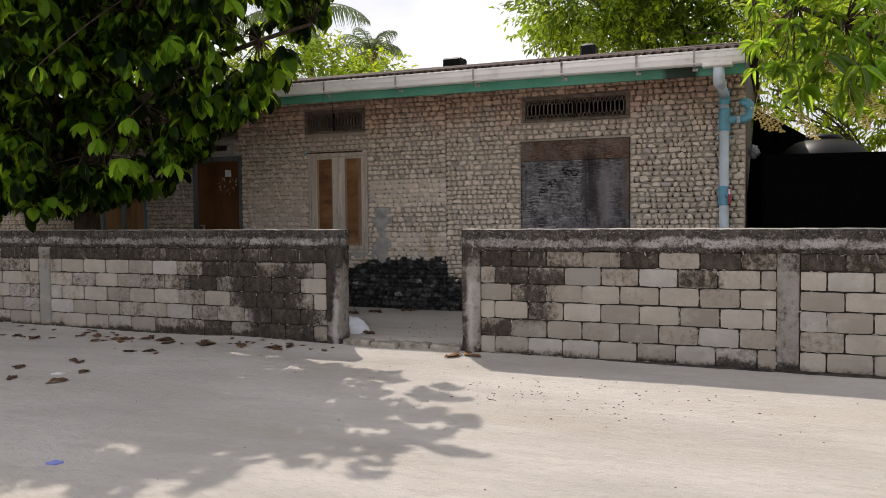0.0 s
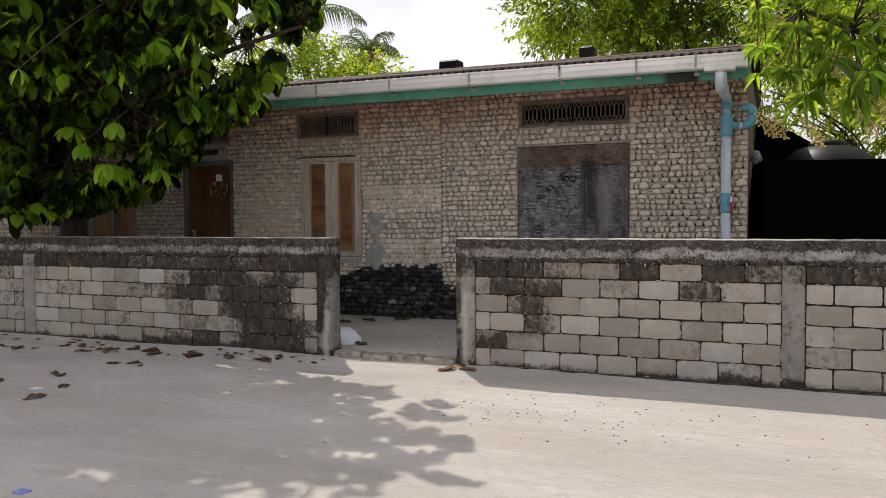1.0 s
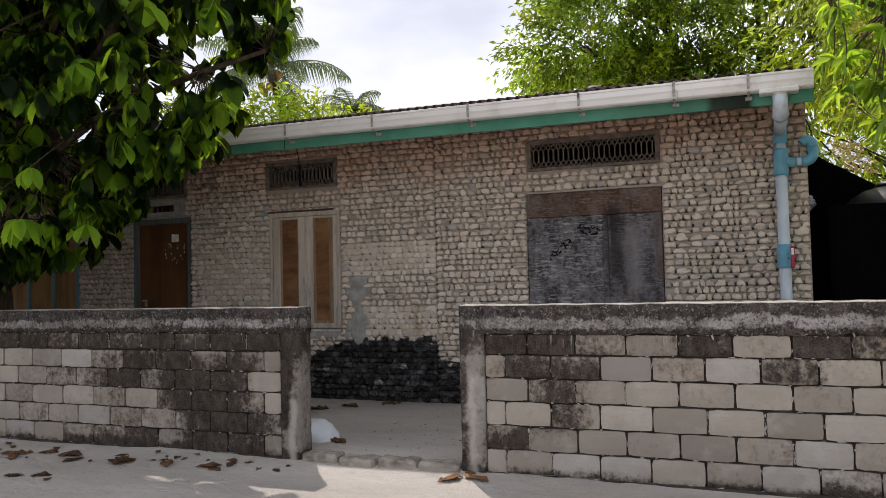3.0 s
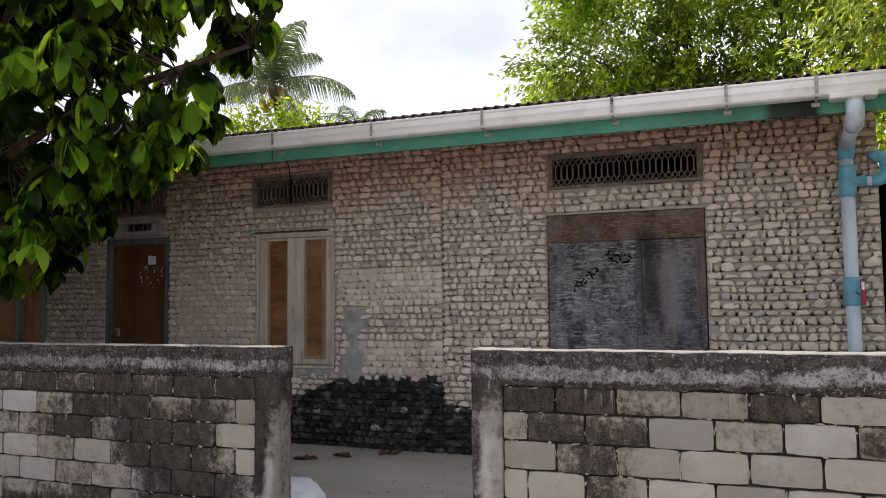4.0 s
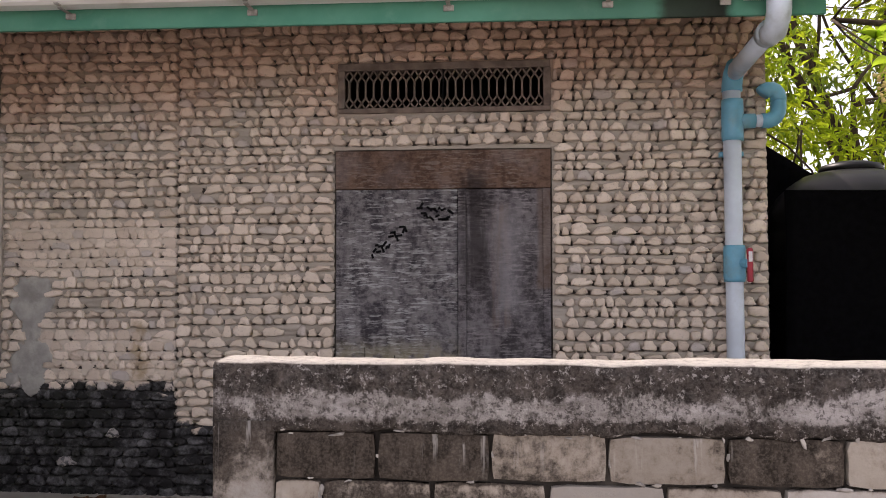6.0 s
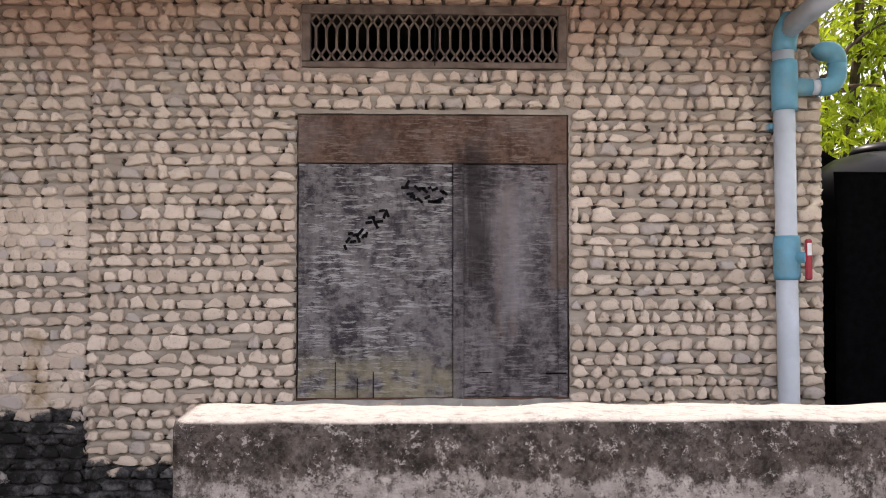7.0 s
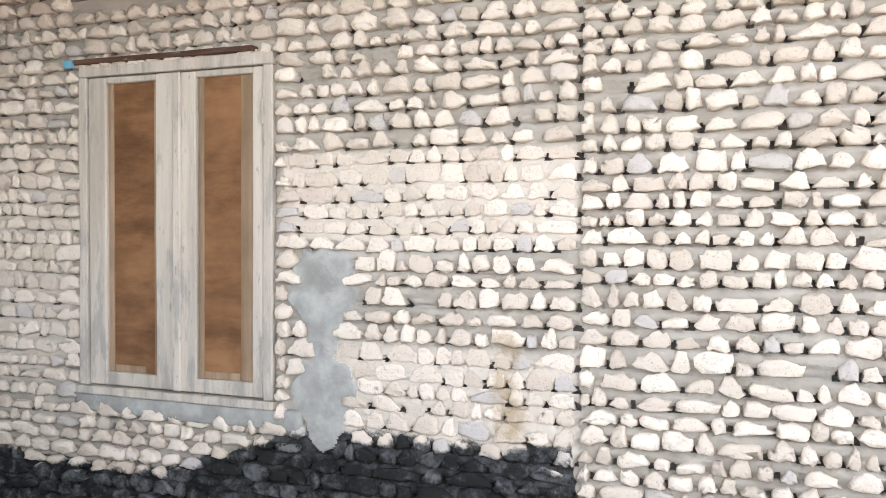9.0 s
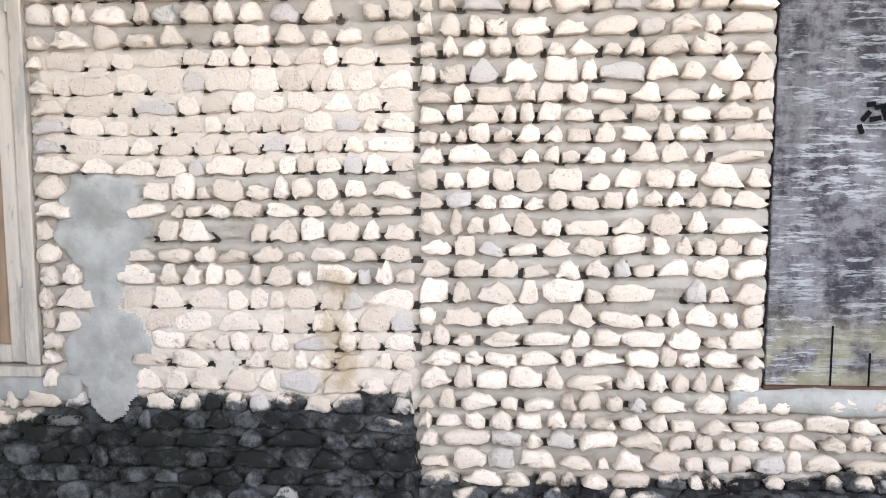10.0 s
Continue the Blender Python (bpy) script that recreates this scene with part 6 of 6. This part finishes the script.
        limb(b, min(tips, key=lambda p: (p - c).length_squared), c, 0.005, 0.003, r, 0.1, 4, 4)
        part("flower_spray", b, FLOWER, tree, "cream mango flower spray")


mango_tree()


def small_leaf_tree(name, label, foot, fork_z, lobes, count, mats, size, seed, trunk=0.2, twig_tips=260, long=2.4):
    """A tree seen from afar: trunk, limbs and a loose crown of many small folded leaves in ragged lobes."""
    r = random.Random(seed)
    foot = Vector(foot)
    tree = empty("tree", foot, label, "tree")
    fork = foot + Vector((r.uniform(-0.3, 0.3), 0, fork_z))
    bm = bmesh.new()
    limb(bm, foot - Vector((0, 0, 0.2)), fork, trunk, trunk * 0.7, r, 0.05, 8, 12)
    part("trunk", bm, BARK, tree, smooth=True)
    ends = []
    for c, rad, w in lobes:
        c = Vector(c)
        b = bmesh.new()
        pts = limb(b, fork, c, trunk * 0.5, trunk * 0.12, r, 0.12, 7, 7)
        for _ in range(7):
            e = c + Vector([r.gauss(0, 0.45) * v for v in rad])
            limb(b, r.choice(pts[3:]), e, trunk * 0.14, 0.012, r, 0.15, 5, 5)
            ends.append(e)
        part("limb", b, BARK, tree, smooth=True)
    total = sum(w for _, _, w in lobes)
    groups = [([], []) for _ in mats]
    tri = [(0, 0, 0), (0.45, -0.5, 0.08), (1.0, 0, -0.2), (0.45, 0.5, 0.08)]
    for c, rad, w in lobes:
        n = int(count * w / total)
        # sprays of leaves gathered on a shell with ragged depth
        sprays = n // 14
        for _ in range(sprays):
            u = Vector((r.gauss(0, 1), r.gauss(0, 1), r.gauss(0, 1))).normalized()
            s = r.uniform(0.35, 1.0) ** 0.6
            p = Vector(c) + Vector((u.x * rad[0], u.y * rad[1], u.z * rad[2])) * s * (1 + 0.28 * noise.noise(u * 2.2 + Vector((seed, 0, 0))))
            if noise.noise(p * 1.0 + Vector((seed, 3, 1))) < -0.05:
                continue
            g = groups[r.choices(range(len(mats)), [m[1] for m in mats])[0] if r.random() < 0.35 else int((noise.noise(p * 0.45 + Vector((0, seed, 0))) * 0.5 + 0.5) * len(mats) * 0.999)]
            axis = (u + Vector((0, 0, r.uniform(-0.6, 0.3)))).normalized()
            for i in range(14):
                q = p + axis * (0.05 * i * size / 0.15) + Vector((r.gauss(0, 0.05), r.gauss(0, 0.05), r.gauss(0, 0.05))) * size / 0.15
                d = (axis + Vector((r.uniform(-1, 1), r.uniform(-1, 1), r.uniform(-1.1, 0.5)))).normalized()
                x, y, z = leaf_frame(d, r.uniform(-1, 1), r)
                ln = size * r.uniform(0.7, 1.3)
                wd = ln / long
                b = len(g[0])
                for a1, b1, c1 in tri:
                    g[0].append(q + x * (a1 * ln) + y * (b1 * wd) + z * (c1 * ln))
                g[1].extend([(b, b + 1, b + 2), (b, b + 2, b + 3)])
    for g, m in zip(groups, mats):
        if g[0]:
            c = piece("crown", mesh_of("crown", *g, m[0], False), tree)
            c["kind"] = "stuff"
    return tree


small_leaf_tree("tree", "tall green tree with a loose sunlit crown behind the house", (-1.2, 20.5, 0.1), 3.6,
                [((-4.0, 20, 6.9), (1.7, 1.5, 1.5), 1.1), ((-2.2, 20.5, 7.4), (2.0, 1.8, 1.9), 1.3), ((0.3, 20.5, 7.0), (2.2, 1.8, 1.9), 1.3), ((-3.2, 20.2, 8.9), (1.9, 1.6, 1.5), 1.0),
                 ((-0.6, 20.4, 9.2), (2.2, 1.8, 1.5), 1.1), ((2.2, 20.2, 8.2), (2.2, 1.8, 2.0), 1.2), ((-3.0, 20.1, 5.3), (2.1, 1.6, 1.2), 1.0), ((-0.2, 20.2, 5.2), (2.4, 1.6, 1.2), 1.0)],
                90000, [(BRIGHT_LEAF, 1), (FAR_LEAF, 2), (FAR_LEAF_DULL, 2)], 0.16, 5, 0.24)
small_leaf_tree("tree", "olive green tree in pale flower behind the house corner", (3.2, 15.0, 0.1), 2.2,
                [((1.6, 14.5, 4.9), (1.4, 1.2, 1.2), 1), ((3.3, 14.8, 5.6), (1.7, 1.4, 1.6), 1.2), ((2.5, 14.2, 3.7), (1.6, 1.2, 1.1), 1), ((4.6, 14.6, 4.4), (1.6, 1.3, 1.4), 1), ((1.2, 14.4, 6.2), (1.3, 1.1, 1.0), 0.7)],
                28000, [(FAR_LEAF_DULL, 2), (BRIGHT_LEAF, 2), (FAR_LEAF, 1)], 0.14, 8, 0.18, long=3.2)
small_leaf_tree("tree", "dense bright green bushy tree beyond the roof", (-12.6, 20.5, 0.1), 2.4,
                [((-13.6, 20, 5.2), (1.8, 1.4, 1.2), 1), ((-11.4, 20.3, 4.9), (1.7, 1.4, 1.05), 1), ((-12.4, 20.4, 5.3), (1.6, 1.3, 0.95), 0.8), ((-15.3, 20.2, 5.0), (1.8, 1.4, 1.3), 0.9)],
                30000, [(FAR_LEAF, 2), (BRIGHT_LEAF, 2)], 0.18, 12, 0.17)
small_leaf_tree("tree", "green tree past the far end of the house", (-17.5, 12.5, 0.05), 1.8,
                [((-16.9, 12.3, 3.6), (2.2, 1.8, 1.6), 1), ((-18.6, 12.8, 4.2), (2.2, 1.8, 1.7), 1), ((-17.0, 11.2, 2.4), (2.0, 1.4, 1.4), 1)], 6000, [(FAR_LEAF, 2), (FAR_LEAF_DULL, 2)], 0.2, 21, 0.2)
small_leaf_tree("tree", "bright yellow-green shrub behind the netting screen", (1.9, 12.6, 0.1), 1.0,
                [((1.2, 12.6, 2.5), (1.0, 0.6, 0.75), 1), ((2.6, 12.7, 2.6), (1.3, 0.7, 0.8), 1.2), ((0.7, 12.8, 3.1), (0.7, 0.5, 0.6), 0.7), ((3.9, 12.7, 2.5), (1.2, 0.7, 0.8), 1)], 7000, [(BRIGHT_LEAF, 3), (FAR_LEAF, 1)], 0.13, 33, 0.07, long=3.0)


def palm(crown, foot, fronds, length, seed, label, rise=1.5):
    r = random.Random(seed)
    foot, crown = Vector(foot), Vector(crown)
    tree = empty("palm_tree", foot, label, "palm tree")
    bm = bmesh.new()
    pts = [foot + (crown - foot) * t + Vector((0.5 * math.sin(math.pi * t), 0, 0)) for t in (i / 24 for i in range(25))]
    tube_bm(pts, [0.2 - 0.09 * i / 24 + (0.012 if i % 2 else 0) for i in range(25)], 12, bm)
    part("trunk", bm, BARK, tree, smooth=True)
    for i in range(fronds):
        a = i * 2.399 + r.uniform(-0.5, 0.5)
        lift = rise - 1.6 * (i / fronds) + r.uniform(-0.25, 0.25)
        ln = length * r.uniform(0.8, 1.15)
        bend = r.uniform(0.55, 0.95)
        d = Vector((math.cos(a), math.sin(a), 0))
        stem = []
        p, ang = crown.copy(), lift
        n = 18
        for k in range(n + 1):
            stem.append(p.copy())
            ang -= bend * (0.045 + 0.14 * k / n)
            p = p + (d * math.cos(ang) + Vector((0, 0, math.sin(ang)))) * (ln / n)
        b = bmesh.new()
        tube_bm(stem, [0.035 * (1 - 0.85 * k / n) for k in range(n + 1)], 5, b)
        fr = part("frond", b, FROND, tree, smooth=True)
        verts, faces = [], []
        m = 52
        side = d.cross(Vector((0, 0, 1)))
        for k in range(4, m):
            t = k / m
            q = t * n
            j = min(n - 1, int(q))
            at = stem[j].lerp(stem[j + 1], q - j)
            along = (stem[j + 1] - stem[j]).normalized()
            ll = 1.15 * length / 3.1 * math.sin(math.pi * (0.12 + 0.83 * t)) * r.uniform(0.85, 1.1)
            for s in (-1, 1):
                out = (side * s * 0.8 + along * 0.45 + Vector((0, 0, r.uniform(-0.5, -0.2)))).normalized()
                mid = at + out * ll * 0.5
                tip = mid + (out * 0.5 + Vector((0, 0, -0.9))).normalized() * ll * 0.65
                wv = along * 0.0078 * length
                base = len(verts)
                verts += [at - wv, at + wv, mid + wv, mid - wv, tip]
                faces += [(base, base + 1, base + 2, base + 3), (base + 3, base + 2, base + 4)]
        piece("leaflet_fringe", mesh_of("leaflet_fringe", verts, faces, FROND), fr)
    for i in range(9):
        a, z = r.uniform(0, 6.28), r.uniform(-0.75, -0.1)
        bm = bmesh.new()
        bmesh.ops.create_icosphere(bm, subdivisions=2, radius=0.11, matrix=Matrix.Translation(crown + Vector((0.26 * math.cos(a), 0.26 * math.sin(a), z))) @ Matrix.Diagonal((1, 1, 1.2, 1)))
        part("coconut", bm, COCONUT, tree, smooth=True)


palm((-14.2, 22.0, 8.12), (-13.4, 22.4, 0.05), 13, 2.6, 3, "coconut palm with arching fronds and ripe nuts beyond the roof")
palm((-15.6, 30.0, 8.5), (-14.7, 30.2, 0.05), 13, 1.9, 9, "smaller coconut palm far beyond the roof", 1.3)


# ---- litter ----
def dead_leaf(x, y, ln, turn, seed, mat=None):
    r = random.Random(seed)
    g = leaf_geo(obovate, 6, r.uniform(0.08, 0.35), r.uniform(-0.08, 0.05), 0.02, seed)
    z0 = ground_z(x, y)
    verts = []
    c, s = math.cos(turn), math.sin(turn)
    for u, v, w in g[0]:
        px, py = (u - 0.5) * ln, v * ln * r.uniform(0.36, 0.56)
        pz = max(0.0, 0.6 * w * ln + 0.13 * ln * noise.noise(Vector((u * 4, v * 5, seed))) + 0.008)
        verts.append((x + px * c - py * s, y + px * s + py * c, z0 + 0.002 + pz))
    lo = min(ground_z(v[0], v[1]) - v[2] for v in verts)
    me = mesh_of("dead_leaf", verts, g[1], mat or DEAD_LEAF, True)
    ob = new("dead_leaf", me)
    m = ob.modifiers.new("thick", "SOLIDIFY")
    m.thickness = 0.003
    tagged(ob, "curled dry brown leaf lying on the sand", "leaf", "fallen leaves")


rl = random.Random(77)
LEAVES = [(-7.45, 6.41), (-7.83, 6.49), (-6.54, 6.71), (-6.42, 6.76), (-6.63, 6.55), (-6.35, 6.62), (-5.83, 5.51), (-5.70, 5.47), (-6.01, 5.08), (-5.63, 4.69), (-5.27, 5.13), (-5.14, 4.73),
          (-5.55, 6.21), (-5.75, 6.14), (-5.73, 6.68), (-5.33, 6.70), (-5.22, 6.72), (-4.83, 6.77), (-4.35, 6.74), (-4.31, 6.90), (-4.45, 6.80), (-7.1, 6.75), (-2.47, 6.92), (-4.8, 9.02), (-4.54, 9.24),
          (-3.78, 7.64), (-4.2, 9.45), (-4.1, 9.5), (-6.9, 6.8), (-5.9, 6.8), (-6.2, 6.85)]
for i, (x, y) in enumerate(LEAVES):
    dead_leaf(x, y, rl.uniform(0.14, 0.24), rl.uniform(0, 6.28), i)
# smaller ones drifted against the foot of the yard wall and round the big ones
for i in range(46):
    x, y = LEAVES[rl.randrange(21)] if i % 2 else (-8.4 + 4.5 * rl.random(), 6.93)
    dead_leaf(x + rl.gauss(0, 0.12), min(y + rl.gauss(0, 0.06), 7.02), rl.uniform(0.05, 0.12), rl.uniform(0, 6.28), 100 + i)
dead_leaf(-2.30, 6.99, 0.26, 2.6, 90, simple("tan_dry_leaf", (0.24, 0.12, 0.055), 0.85, 0.2, 0.35, 18))


def litter():
    b = bmesh.new()
    r = random.Random(8)
    for _ in range(330):
        x, y = (r.gauss(-1.0, 0.8), r.gauss(5.75, 0.35)) if r.random() < 0.6 else (r.gauss(-1.6, 2.2), r.uniform(2.2, 6.6))
        if r.random() < 0.3:
            x, y = r.uniform(-3.7, -2.5), r.uniform(7.3, 9.5)
        z, s = ground_z(x, y), r.uniform(0.002, 0.007)
        m = Matrix.Translation((x, y, z + s * 0.3)) @ Matrix.Rotation(r.uniform(0, 3), 4, "Z") @ Matrix.Diagonal((r.uniform(0.8, 2.2), 1, 0.6, 1))
        bmesh.ops.create_icosphere(b, subdivisions=1, radius=s, matrix=m)
    ob = part("litter", b, DEAD_LEAF)
    tagged(ob, "scattered dark bits of twig and leaf on the sand", "litter", kind="stuff")
    z = ground_z(-3.35, 3.17)
    ob = part("plastic_scrap", rough_box(-3.385, -3.315, 3.14, 3.2, z, z + 0.012, 0.02, 0.004, 2, 20, 0.002), BLUE_SCRAP)
    tagged(ob, "small crumpled scrap of blue plastic on the road", "plastic scrap")
    z = ground_z(-5.42, 5.0)
    ob = part("paper_scrap", rough_box(-5.48, -5.38, 4.96, 5.03, z, z + 0.008, 0.02, 0.004, 3, 20, 0.002), WHITE)
    tagged(ob, "small flat scrap of white paper on the road", "paper scrap")


litter()


def hung_bag():
    bm = bmesh.new()
    bmesh.ops.create_icosphere(bm, subdivisions=4, radius=1.0)
    for v in bm.verts:
        c = v.co.copy()
        n1 = noise.noise(c * 2.5) + 0.7 * noise.noise(c * 6)
        v.co = Vector((0.095 + c.x * 0.062 * (1 + 0.4 * n1), 10.87 + c.y * 0.04, 2.15 + c.z * 0.085 * (1 + 0.3 * n1)))
    ob = part("plastic_bag", bm, BAG, smooth=True)
    part("tie", tube_bm([(0.095, 10.87, 2.22), (0.10, 10.90, 2.30), (0.11, 10.94, 2.45)], 0.004, 6), NET, ob)
    tagged(ob, "small crumpled pale plastic bag tied to the black netting", "bag")


hung_bag()
